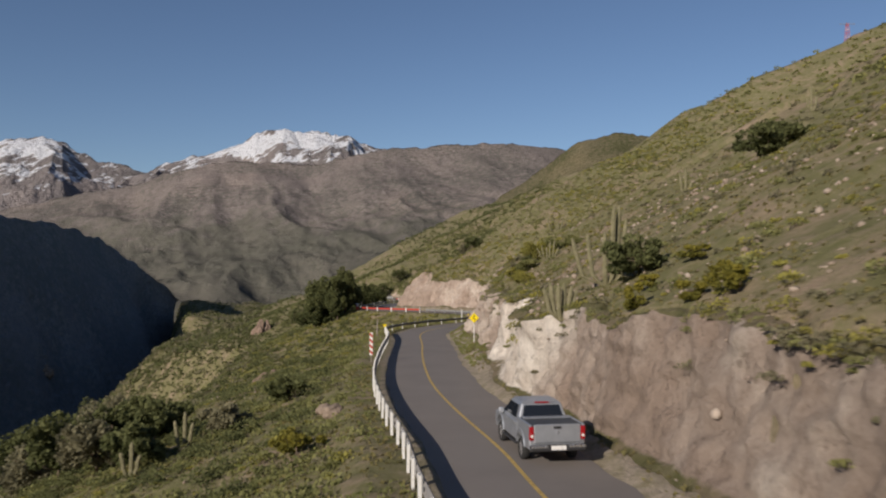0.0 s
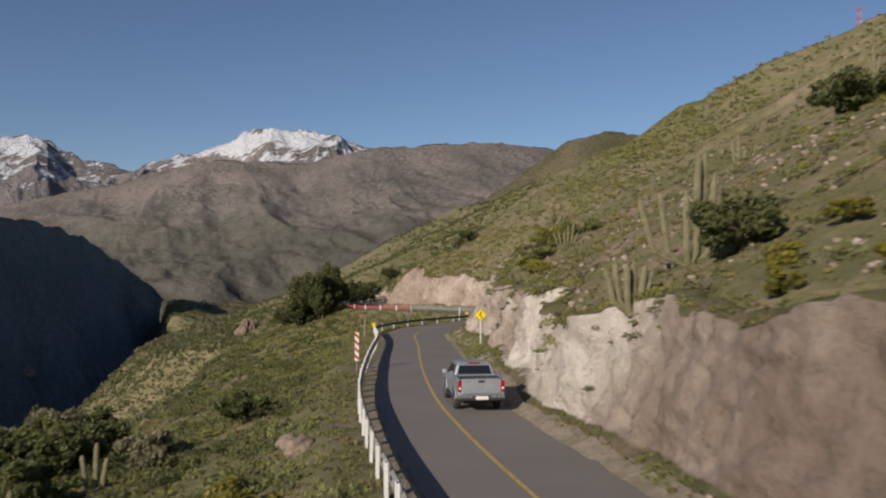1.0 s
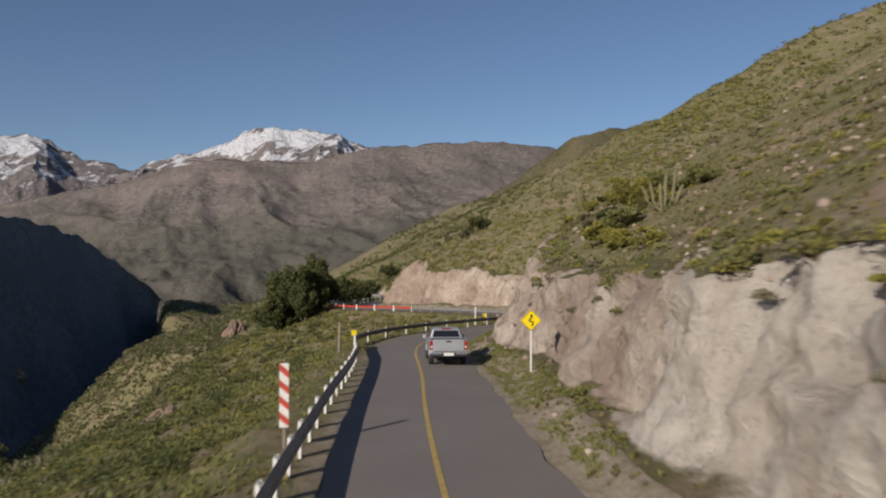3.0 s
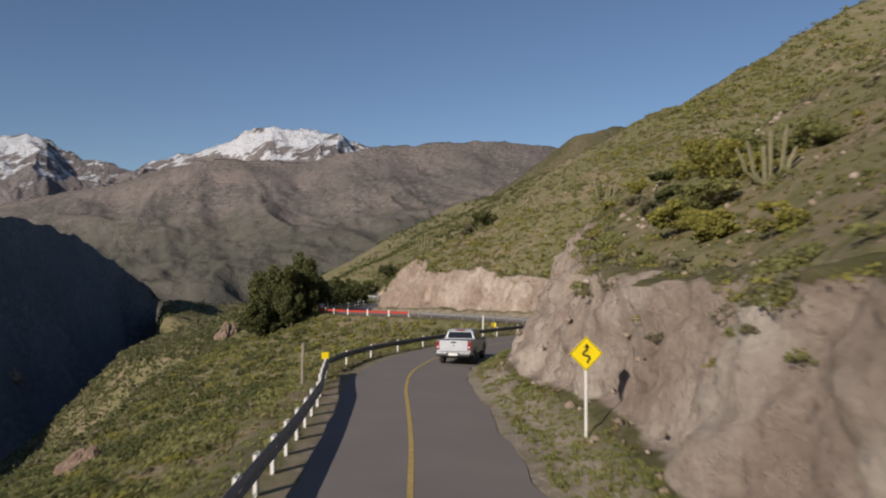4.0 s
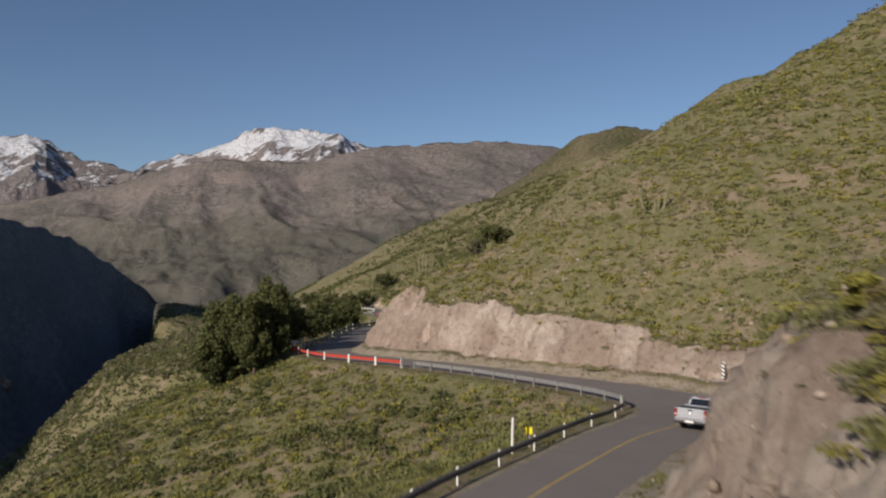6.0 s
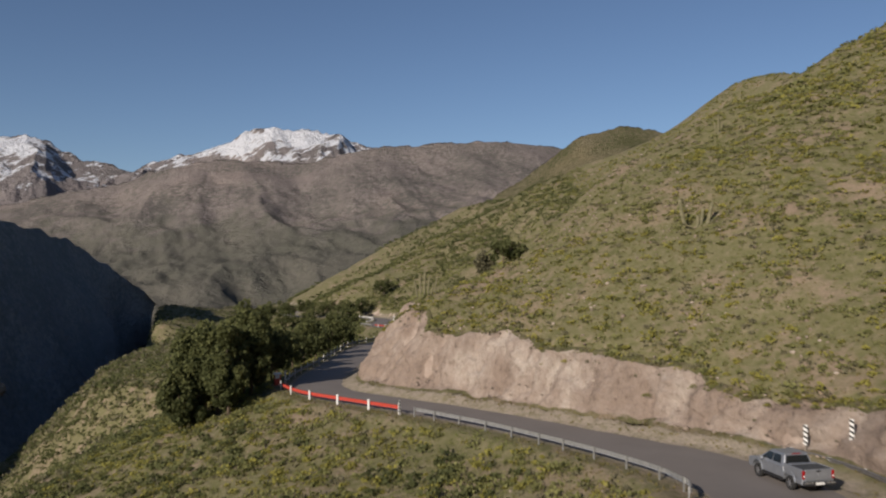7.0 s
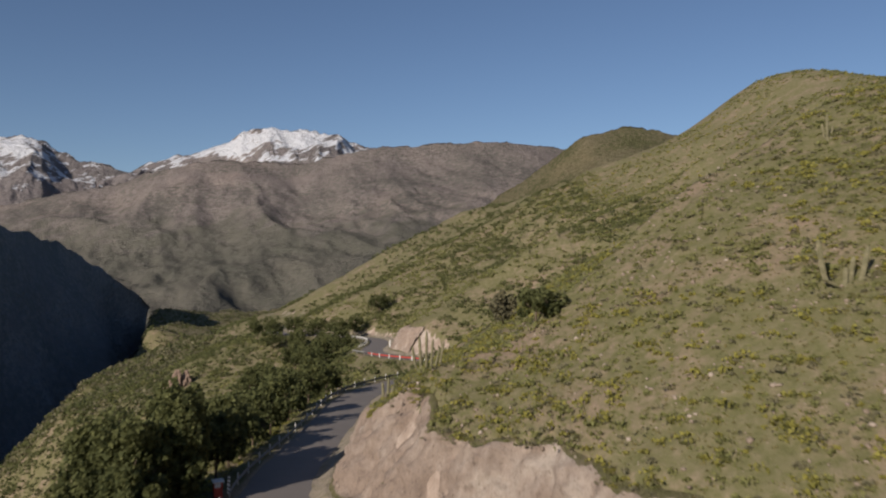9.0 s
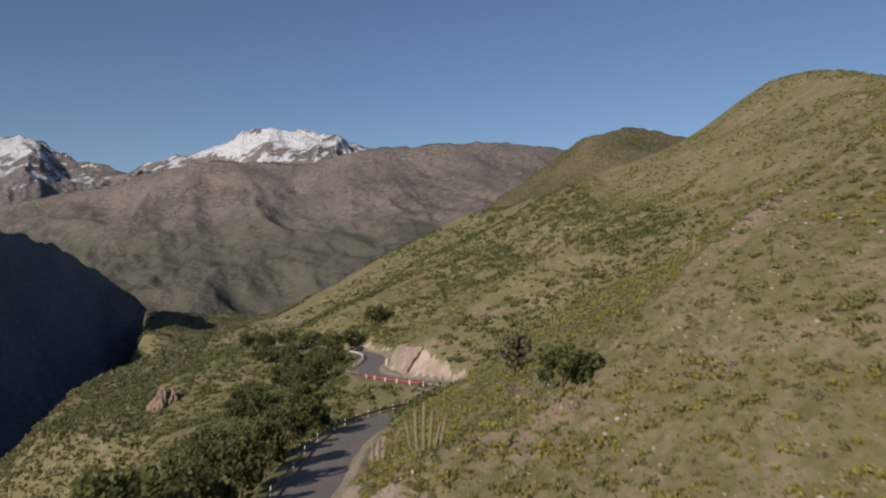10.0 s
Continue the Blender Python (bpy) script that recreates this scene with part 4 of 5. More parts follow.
            q = [(0.875 * side, a, 1.24), (0.875 * side, b_, 1.24), (0.745 * side, c, 1.66), (0.745 * side, d_, 1.66)]
            panel(bm, q if side > 0 else q[::-1], 0.015)
            part("side_window", bm, M_GLASS, cab)
        bm = bmesh.new()
        box(bm, 1.03 * side, 2.5, 1.25, 0.2, 0.12, 0.2, 0.04)
        part("door_mirror", bm, M_BODY, truck)
        for hy in (0.95, 2.0):
            bm = bmesh.new()
            box(bm, 0.94 * side, hy, 1.06, 0.03, 0.2, 0.045, 0.012)
            part("door_handle", bm, M_CHROME, truck)
        bm = bmesh.new()
        box(bm, 0.9 * side, 1.55, 0.42, 0.16, 1.9, 0.06, 0.02)
        part("side_step", bm, M_PLASTIC, truck)
        bm = bmesh.new()
        box(bm, 0.72 * side, 4.0, 0.88, 0.36, 0.1, 0.16, 0.03)
        part("headlight", bm, M_CHROME, truck)
    bm = bmesh.new()
    box(bm, 0, 0.72, 1.765, 0.5, 0.06, 0.05, 0.015)
    part("brake_light", bm, M_LAMP, truck, "red high brake light")
    bm = bmesh.new()
    box(bm, 0, 4.03, 0.6, 1.8, 0.14, 0.24, 0.05)
    part("front_bumper", bm, M_PLASTIC, truck)
    bm = bmesh.new()
    box(bm, 0, 1.5, 0.5, 1.5, 4.6, 0.25, 0.03)
    part("chassis", bm, M_PLASTIC, truck)
    wheels = []
    for side, cy in ((-1, 0), (1, 0), (-1, 3.1), (1, 3.1)):
        w = bpy.data.objects.new("wheel", None)
        scene.collection.objects.link(w)
        w.parent = truck
        w.location = (0.82 * side, cy, 0.38)
        bm = bmesh.new()
        rings = []
        for x, r in ((-0.12, 0.25), (-0.125, 0.34), (-0.09, 0.38), (0.09, 0.38), (0.125, 0.34), (0.12, 0.25)):
            rings.append([bm.verts.new((x, r * math.cos(k * math.tau / 28), r * math.sin(k * math.tau / 28))) for k in range(28)])
        for p, q in zip(rings, rings[1:] + rings[:1]):
            for k in range(28):
                bm.faces.new((p[k], p[(k + 1) % 28], q[(k + 1) % 28], q[k]))
        bmesh.ops.recalc_face_normals(bm, faces=bm.faces[:])
        part("tyre", bm, M_TYRE, w, smooth=True)
        bm = bmesh.new()
        bmesh.ops.create_cone(bm, segments=28, radius1=0.255, radius2=0.255, depth=0.14, cap_ends=False, matrix=Matrix.Rotation(radians(90), 4, "Y"))
        bmesh.ops.create_cone(bm, segments=16, radius1=0.07, radius2=0.06, depth=0.05, cap_ends=True, matrix=Matrix.Translation((0.09 * side, 0, 0)) @ Matrix.Rotation(radians(90 * side), 4, "Y"))
        for k in range(6):
            vs = box(bm, 0.085 * side, 0, 0.15, 0.03, 0.07, 0.2, 0.008)
            bmesh.ops.rotate(bm, cent=(0, 0, 0), matrix=Matrix.Rotation(k * math.tau / 6, 3, "X"), verts=vs)
        part("rim", bm, M_RIM, w)
        wheels.append(w)
    tagged(truck, "silver-grey double-cab pickup truck with a covered bed", "pickup truck")
    return truck, wheels


truck, truck_wheels = pickup()
TRUCK_WAY = [(0, 67.6, 1.3), (0.5, 76.4, 1.36), (1, 85.2, 1.36), (1.5, 94.1, 1.28), (2, 103, 1.36), (2.5, 111.7, 1.4), (3, 119.8, 1.45), (3.5, 127.9, 1.55), (4, 136.0, 1.75), (4.5, 144.2, 1.72),
             (5, 152.5, 1.6), (5.5, 161.5, 1.6), (6, 168.0, 1.45), (6.5, 173.4, 1.35), (7, 178.6, 1.25), (7.5, 182.6, 1.3), (8, 186.8, 1.4), (8.5, 191.3, 1.45), (9, 196.2, 1.45), (9.5, 201.6, 1.45), (10, 207.2, 1.45)]


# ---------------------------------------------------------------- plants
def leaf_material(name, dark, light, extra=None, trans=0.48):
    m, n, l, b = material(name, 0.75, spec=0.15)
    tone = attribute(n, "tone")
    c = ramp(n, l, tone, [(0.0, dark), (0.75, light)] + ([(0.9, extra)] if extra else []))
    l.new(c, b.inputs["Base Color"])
    tr = n.new("ShaderNodeBsdfTranslucent")
    l.new(c, tr.inputs["Color"])
    mx = n.new("ShaderNodeMixShader")
    mx.inputs[0].default_value = trans
    l.new(b.outputs[0], mx.inputs[1])
    l.new(tr.outputs[0], mx.inputs[2])
    l.new(mx.outputs[0], n["Material Output"].inputs["Surface"])
    return m


M_SHRUB = leaf_material("olive_leaves", (0.165, 0.175, 0.066), (0.33, 0.325, 0.13))
M_SHRUB_Y = leaf_material("yellow_green_leaves", (0.215, 0.21, 0.06), (0.43, 0.39, 0.10), (0.57, 0.47, 0.07))
M_SHRUB_G = leaf_material("grey_green_leaves", (0.15, 0.14, 0.085), (0.31, 0.285, 0.175))
M_SHRUB_D = leaf_material("dark_green_leaves", (0.09, 0.105, 0.042), (0.19, 0.20, 0.085))
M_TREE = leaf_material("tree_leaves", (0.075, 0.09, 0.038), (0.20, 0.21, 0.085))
M_FLOWER = leaf_material("yellow_flowers", (0.14, 0.14, 0.035), (0.34, 0.29, 0.05), (0.58, 0.45, 0.04))
M_GRASS = leaf_material("dry_grass", (0.15, 0.145, 0.05), (0.32, 0.27, 0.12))
M_VERGE = leaf_material("verge_weeds", (0.17, 0.195, 0.065), (0.33, 0.33, 0.12))
M_BARK = plain("bark", (0.16, 0.12, 0.085), 0.95, dirt=0.25, scale=14)
M_TWIG = plain("grey_twigs", (0.22, 0.18, 0.14), 0.95, dirt=0.25, scale=14)

m, n, l, b = material("cactus_skin", 0.7, spec=0.2)
vec = coords(n, l, 1.0)
f = noise_tex(n, l, vec, 3.0, 6, 0.65)
l.new(ramp(n, l, f, [(0.3, (0.125, 0.118, 0.062)), (0.55, (0.205, 0.188, 0.112)), (0.75, (0.275, 0.235, 0.155))]), b.inputs["Base Color"])
bump(n, l, b, noise_tex(n, l, vec, 30, 4, 0.7), 0.5, 0.02)
M_CACTUS = m


def leaf_mesh(name, centre, size, tone, rng, up=0.35):
    """Leaf clumps: one three-cornered blade each, at random turns. Returns a mesh."""
    k = len(centre)
    a = rng.normal(size=(k, 3))
    a[:, 2] *= 0.6
    a /= np.linalg.norm(a, axis=1)[:, None] + 1e-9
    b = rng.normal(size=(k, 3))
    b[:, 2] += up
    b -= (a * b).sum(1)[:, None] * a
    b /= np.linalg.norm(b, axis=1)[:, None] + 1e-9
    s = size[:, None]
    v = np.empty((k, 3, 3))
    v[:, 0] = centre - a * s * 0.62 - b * s * 0.25
    v[:, 1] = centre + a * s * 0.62 - b * s * 0.25
    v[:, 2] = centre + b * s * 0.8
    me = bpy.data.meshes.new(name)
    me.vertices.add(3 * k)
    me.vertices.foreach_set("co", v.astype(np.float32).ravel())
    me.loops.add(3 * k)
    me.loops.foreach_set("vertex_index", np.arange(3 * k, dtype=np.int32))
    me.polygons.add(k)
    me.polygons.foreach_set("loop_start", np.arange(0, 3 * k, 3, dtype=np.int32))
    me.attributes.new("tone", "FLOAT", "POINT").data.foreach_set("value", np.repeat(np.clip(tone, 0, 1), 3).astype(np.float32))
    me.update(calc_edges=True)
    return me


def dome_points(rng, k, flat=0.75):
    """Points in the outer part of an uneven half ball of radius 1."""
    p = rng.normal(size=(k, 3))
    p /= np.linalg.norm(p, axis=1)[:, None]
    p[:, 2] = np.abs(p[:, 2])
    r = rng.uniform(0.45, 1.0, k) ** 0.5
    p *= r[:, None]
    p[:, 2] *= flat
    return p


def scatter(rng, count, x0, x1, y0, y1, d_min, d_max, mask_scale=14, mask_cut=-0.15, seed=400, keep_rock=0.0):
    """Places on the ground off the road, in patches. Returns x, y, z."""
    x, y = rng.uniform(x0, x1, count * 3), rng.uniform(y0, y1, count * 3)
    ok = fbm(x, y, mask_scale, seed, 3) > mask_cut
    x, y = x[ok][:count], y[ok][:count]
    z, rock, verge, d, s = terrain(x, y)
    wide = 1.9 * np.exp(-((s - S_GULLY - 3) / 11) ** 2)
    ok = ((d > d_min) | (d < -d_max - wide)) & ((rock < 0.4) | (rng.rand(len(x)) < keep_rock))
    return x[ok], y[ok], z[ok]


def shrubs(name, label, mat, rng, xyz, r_lo, r_hi, leaves, leaf, flat=0.75, squash=1.0):
    x, y, z = xyz
    k = len(x)
    r = r_lo + (r_hi - r_lo) * rng.rand(k) ** 2.0
    base = rng.rand(k) * 0.35 + 0.08
    cs, ss, ts = [], [], []
    lobes = rng.uniform(-0.5, 0.5, (k, 3, 2))
    for j in range(leaves):
        p = dome_points(rng, k, flat)
        off = lobes[np.arange(k), rng.randint(0, 3, k)]
        c = np.stack([x + (p[:, 0] * 0.75 + off[:, 0]) * r, y + (p[:, 1] * 0.75 + off[:, 1]) * r, z + (p[:, 2] * (0.8 + 0.4 * off[:, 0])) * r * squash], 1)
        cs.append(c)
        ss.append(leaf * (0.6 + 0.8 * rng.rand(k)) * (0.6 + 0.4 * r / r_hi))
        # light from above put into the colour: leaves paler towards each shrub's top
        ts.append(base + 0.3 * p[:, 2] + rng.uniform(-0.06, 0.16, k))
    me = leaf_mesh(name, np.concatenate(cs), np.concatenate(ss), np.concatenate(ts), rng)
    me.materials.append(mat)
    ob = new(name, me)
    return tagged(ob, label, "shrubs", kind="stuff")


rng = np.random.RandomState(7)
# hillside above and below the near road
shrubs("low_shrubs", "low olive shrubs scattered over the hillside", M_SHRUB, rng, scatter(rng, 2400, -40, 60, 14, 130, 6.5, 5.2, 9, -0.3, 401), 0.18, 0.75, 110, 0.1)
shrubs("yellow_shrubs", "low yellow-green shrubs scattered over the hillside", M_SHRUB_Y, rng, scatter(rng, 1100, -40, 60, 14, 130, 6.5, 5.2, 11, 0.0, 421), 0.15, 0.55, 110, 0.085)
shrubs("grey_shrubs", "dry grey-green shrubs scattered over the hillside", M_SHRUB_G, rng, scatter(rng, 1500, -40, 60, 14, 130, 6.5, 5.2, 8, -0.1, 441), 0.15, 0.6, 60, 0.13)
# second spur
shrubs("low_shrubs", "low olive shrubs on the slope over the second cut", M_SHRUB, rng, scatter(rng, 6500, -60, 75, 130, 250, 6.5, 5.2, 10, -0.75, 461), 0.3, 1.0, 32, 0.21)
shrubs("yellow_shrubs", "yellow-flowering low shrubs over the second cut", M_SHRUB_Y, rng, scatter(rng, 5600, -40, 75, 130, 250, 6.5, 5.2, 12, -0.5, 481), 0.25, 0.95, 32, 0.20)
shrubs("grey_shrubs", "dry grey shrubs over the second cut", M_SHRUB_G, rng, scatter(rng, 5000, -60, 75, 130, 250, 6.5, 5.2, 10, -0.75, 501), 0.2, 0.7, 26, 0.18)
shrubs("dark_shrubs", "dark green bushes on the slope below the road", M_SHRUB_D, rng, scatter(rng, 2300, -60, 6, 22, 115, 400, 6.5, 14, -0.4, 521), 0.35, 1.4, 170, 0.11)
shrubs("slope_scrub", "olive scrub covering the slope below the road", M_SHRUB, rng, scatter(rng, 2300, -60, 6, 20, 115, 400, 5.0, 11, -0.3, 531), 0.25, 0.95, 80, 0.12)
shrubs("dark_shrubs", "dark green bushes on the slope below the second bend", M_SHRUB_D, rng, scatter(rng, 2600, -110, 8, 115, 280, 400, 6.5, 16, -0.2, 523), 0.4, 1.5, 60, 0.27)
shrubs("slope_scrub", "olive scrub covering the slope below the second bend", M_SHRUB, rng, scatter(rng, 4600, -120, 8, 115, 280, 400, 5.5, 12, -0.35, 533), 0.3, 1.2, 55, 0.20)
shrubs("edge_scrub", "grey-green scrub on the steep edge of the valley", M_SHRUB_G, rng, scatter(rng, 7500, -135, -28, 45, 330, 400, 24, 14, -0.6, 535, 0.9), 0.4, 1.5, 26, 0.33)
shrubs("edge_scrub", "dark scrub on the steep edge of the valley", M_SHRUB_D, rng, scatter(rng, 7000, -135, -28, 45, 330, 400, 24, 16, -0.6, 537, 0.9), 0.5, 1.8, 26, 0.34)
# upper hill and distance
shrubs("hill_shrubs", "olive shrubs on the upper hillside", M_SHRUB, rng, scatter(rng, 8000, 40, 180, 25, 470, 6.5, 400, 22, -0.6, 541), 0.4, 1.3, 20, 0.42)
shrubs("hill_yellow_shrubs", "yellow-green shrubs on the upper hillside", M_SHRUB_Y, rng, scatter(rng, 4500, 40, 180, 25, 470, 6.5, 400, 26, -0.5, 561), 0.3, 1.1, 20, 0.36)
shrubs("far_shrubs", "olive scrub on the slopes round the far road", M_SHRUB, rng, scatter(rng, 8500, -120, 70, 245, 520, 6.0, 6.0, 20, -0.25, 581), 0.5, 1.7, 18, 0.48)
shrubs("far_dark_shrubs", "dark scrub on the slopes round the far road", M_SHRUB_D, rng, scatter(rng, 9500, -150, 60, 235, 560, 6.0, 6.0, 24, -0.35, 601), 0.7, 2.4, 28, 0.5, 0.9)
shrubs("far_scrub", "scrub on the distant slopes", M_SHRUB_D, rng, scatter(rng, 8000, -220, 260, 520, 1000, 6.0, 6.0, 40, -0.2, 621), 1.0, 3.0, 12, 1.0, 0.9)
shrubs("valley_scrub", "grey-green scrub on the far slope over the valley", M_SHRUB_G, rng, scatter(rng, 9000, -320, -85, 300, 760, 400, 40, 30, -0.6, 631), 0.9, 3.0, 9, 0.95)
shrubs("valley_scrub", "dark scrub on the far slope over the valley", M_SHRUB_D, rng, scatter(rng, 9000, -320, -85, 300, 760, 400, 40, 34, -0.6, 633), 1.0, 3.4, 9, 1.0)
shrubs("valley_floor_scrub", "grey-green scrub on the valley floor beyond the shade", M_SHRUB_G, rng, scatter(rng, 9000, -640, -60, 560, 1900, 400, 30, 90, -0.9, 637), 1.5, 4.5, 9, 1.9, 0.8)
shrubs("valley_floor_scrub", "dark scrub on the valley floor beyond the shade", M_SHRUB_D, rng, scatter(rng, 9000, -640, -60, 560, 1900, 400, 30, 80, -0.6, 639), 1.5, 5.0, 9, 2.0, 0.8)
# rock-face plants and grass
shrubs("cliff_tufts", "small dry tufts growing on the cut rock", M_SHRUB_G, rng, scatter(rng, 700, -12, 26, 16, 200, 4.6, 400, 6, 0.0, 641, 0.6), 0.08, 0.34, 70, 0.065)
x, y, z = scatter(rng, 15000, -3, 9, 14, 128, 3.2, 400, 5, -0.1, 651)
d_here = road_field(x, y)[0]
near = d_here < 5.0
shrubs("verge_grass", "green grass and weeds on the verge below the cut", M_VERGE, rng, (x[near], y[near], z[near]), 0.06, 0.22, 28, 0.05, 0.8, 1.0)
shrubs("spur_grass", "pale dry tufts between the shrubs over the second cut", M_VERGE, rng, scatter(rng, 11000, -10, 62, 134, 222, 6.2, 400, 6, -0.8, 655), 0.12, 0.42, 13, 0.11, 0.6)
shrubs("slope_grass", "green grass on the slope below the road", M_VERGE, rng, scatter(rng, 17000, -34, 4, 18, 150, 400, 3.4, 6, -0.3, 657), 0.1, 0.36, 13, 0.075, 0.6)
x, y, z = scatter(rng, 26000, -22, 30, 14, 175, 3.3, 3.3, 4, -0.35, 661)
shrubs("grass", "dry green grass on the verges and slopes", M_GRASS, rng, (x, y, z), 0.06, 0.2, 5, 0.12, 0.8, 1.1)


for lip_line, lab in ((LIP_1, "low bushes overhanging the lip of the cut"), (LIP_2, "low bushes along the lip of the second cut")):
    pick = rng.randint(4, len(lip_line) - 4, int(len(lip_line) * 1.1))
    pick = pick[fbm(lip_line[pick, 0], lip_line[pick, 1], 7, 771, 3) > -0.25]
    p = lip_line[pick] + rng.normal(size=(len(pick), 3)) * np.array([0.3, 0.3, 0.0])
    third = len(pick) // 3
    for j, mt in enumerate((M_SHRUB, M_SHRUB_G, M_SHRUB_Y)):
        q = p[j * third:(j + 1) * third]
        shrubs("lip_bushes", lab, mt, rng, (q[:, 0], q[:, 1], terrain(q[:, 0], q[:, 1])[0] - 0.05), 0.15, 0.65, 150, 0.075)

near_lip = LIP_1[(LIP_1[:, 1] > 62) & (LIP_1[:, 1] < 86)]
for mt, lab in ((M_SHRUB, "olive bushes hanging over the lip of the cut"), (M_SHRUB_G, "dry grey-green bushes hanging over the lip of the cut")):
    q = near_lip[rng.randint(0, len(near_lip), 30)] + rng.normal(size=(30, 3)) * np.array([0.35, 0.5, 0.0])
    shrubs("lip_bushes", lab, mt, rng, (q[:, 0], q[:, 1], terrain(q[:, 0], q[:, 1])[0] - 0.1), 0.25, 0.8, 420, 0.075)


def blades(name, k, spread, mat, parent, rng, size, tone_lift=0.0, shape=(1, 1, 1), centre=(0, 0, 0), clumps=None):
    """A crown of many leaf clumps gathered round sub-centres."""
    clumps = clumps or (44 if k > 4000 else 26 if k > 1800 else 10)
    sub = rng.normal(size=(clumps, 3))
    sub /= np.linalg.norm(sub, axis=1)[:, None]
    sub *= rng.uniform(0.3, 0.9, clumps)[:, None]
    sub[:, 2] = np.maximum(sub[:, 2], -0.55)
    rad = rng.uniform(0.16, 0.34, clumps)
    pick = rng.randint(0, clumps, k)
    p = rng.normal(size=(k, 3))
    p /= np.linalg.norm(p, axis=1)[:, None]
    p = sub[pick] + p * (rad[pick] * rng.uniform(0.5, 1, k) ** 0.5)[:, None]
    # top light painted into the tone by height, plus random spread per leaf
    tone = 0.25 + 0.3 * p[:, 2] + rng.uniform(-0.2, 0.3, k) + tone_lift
    c = p * spread * np.array(shape) + np.array(centre)
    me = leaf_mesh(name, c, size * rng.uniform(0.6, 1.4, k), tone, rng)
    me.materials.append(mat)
    ob = new(name, me)
    ob.parent = parent
    return ob


def tree(x, y, h, r, label, seed, mat=M_TREE, k=5200, leaf=0.34, trunk=0.22, sink=0.35, category="tree"):
    g = np.random.RandomState(seed)
    z = ground_z(x, y)
    base = new("tree" if category == "tree" else "bush")
    base.location = (x, y, z)
    bm = bmesh.new()
    top = h * 0.62
    bend = g.uniform(-0.3, 0.3, 2)
    tube(bm, [(0, 0, -0.5), (bend[0] * 0.3, bend[1] * 0.3, top * 0.4), (bend[0], bend[1], top)], [trunk, trunk * 0.75, trunk * 0.35], 8)
    for _ in range(7):
        a, u = g.uniform(0, math.tau), g.uniform(0.25, 0.8)
        p = Vector((bend[0] * u, bend[1] * u, top * u))
        q = p + Vector((math.cos(a) * r * 0.65, math.sin(a) * r * 0.65, h * 0.24))
        tube(bm, [p, (p + q) / 2 + Vector((0, 0, -0.1 * r)), q], [trunk * 0.45, trunk * 0.3, trunk * 0.1], 6)
    part("trunk", bm, M_BARK, base, smooth=True)
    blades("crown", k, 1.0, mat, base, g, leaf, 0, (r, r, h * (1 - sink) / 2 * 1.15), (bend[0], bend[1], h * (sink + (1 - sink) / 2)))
    return tagged(base, label, category, group="trees along the road" if category == "tree" else "")


TREES = [(-21.6, 177.0, 10.6, 3.2), (-24.2, 173.0, 9.6, 3.6), (-26.8, 177.5, 8.8, 3.6), (-23.4, 181.0, 8.6, 3.2), (-28.0, 182, 7.0, 3.2), (-22.4, 170.6, 5.2, 2.2), (-27.4, 171.0, 6.0, 2.8)]
for i, (x, y, h, r) in enumerate(TREES):
    tree(x, y, h, r, "dense dark green evergreen tree beside the red guardrail", 900 + i, k=9000, leaf=0.34, sink=0.1)
ROADSIDE = [(-21.3, 186, 5.0, 2.4), (-22.0, 193, 5.2, 2.8), (-21.2, 200, 4.2, 2.2), (-21.0, 208, 5.2, 2.5), (-20.5, 217, 4.6, 2.3), (-22.5, 225, 5.0, 2.8), (-21.0, 236, 5.5, 2.9), (-19.5, 245, 4.6, 2.4),
            (-27, 199, 5.0, 3.0), (-28, 212, 5.2, 3.2), (-29, 228, 5.4, 3.3), (-36, 205, 4.6, 3.0), (-27, 243, 4.8, 3.0), (-38, 226, 4.6, 3.2), (-24, 258, 5.0, 3.2), (-33, 262, 4.6, 3.0), (-35, 330, 5.0, 3.4), (-33, 345, 5.5, 3.6), (-42, 352, 5.5, 3.8), (-30, 392, 6, 4.0), (-22, 402, 6, 4.0), (-44, 318, 5, 3.4), (-30, 300, 4.4, 2.8), (-48, 290, 4.6, 3.2), (-26, 268, 5.0, 3.2), (-36, 276, 5.2, 3.4), (-28, 284, 5.2, 3.2), (-42, 268, 5.0, 3.4), (-38, 300, 5.2, 3.6), (-34, 312, 5.2, 3.4), (-46, 306, 5.0, 3.6), (-30, 322, 5.4, 3.4), (-40, 334, 5.4, 3.6), (-50, 330, 5.0, 3.6), (-30, 358, 5.4, 3.4), (-36, 370, 5.4, 3.6), (-52, 350, 5.0, 3.6), (-46, 378, 5.4, 3.6), (-20, 250, 4.0, 2.4), (-34, 382, 6.4, 3.8), (-42, 388, 6.4, 3.8), (-51, 396, 6.4, 3.8), (-60, 402, 6.4, 3.8), (-38, 374, 6.0, 3.6), (-68, 415, 6, 3.8), (-48, 384, 6.4, 3.8), (-58, 390, 6, 3.8)]
for i, (x, y, h, r) in enumerate(ROADSIDE):
    tree(x, y, h * 1.3, r * 1.15, "olive-green roadside tree on the slope below the road", 930 + i, k=2200, leaf=0.36, trunk=0.14, sink=0.2)
tree(6.3, 181.3, 3.2, 2.2, "round grey-green thorn tree on the hillside", 960, M_SHRUB_D, 3200, 0.24, 0.1, 0.1)
tree(5.5, 203, 4.0, 2.0, "small grey-green tree on the hillside", 961, M_SHRUB_G, 2200, 0.26, 0.1, 0.15)
tree(9.0, 38.0, 1.9, 1.6, "bright green bush beside the tall cactus", 962, M_SHRUB_D, 3600, 0.15, 0.06, 0.0, "bush")
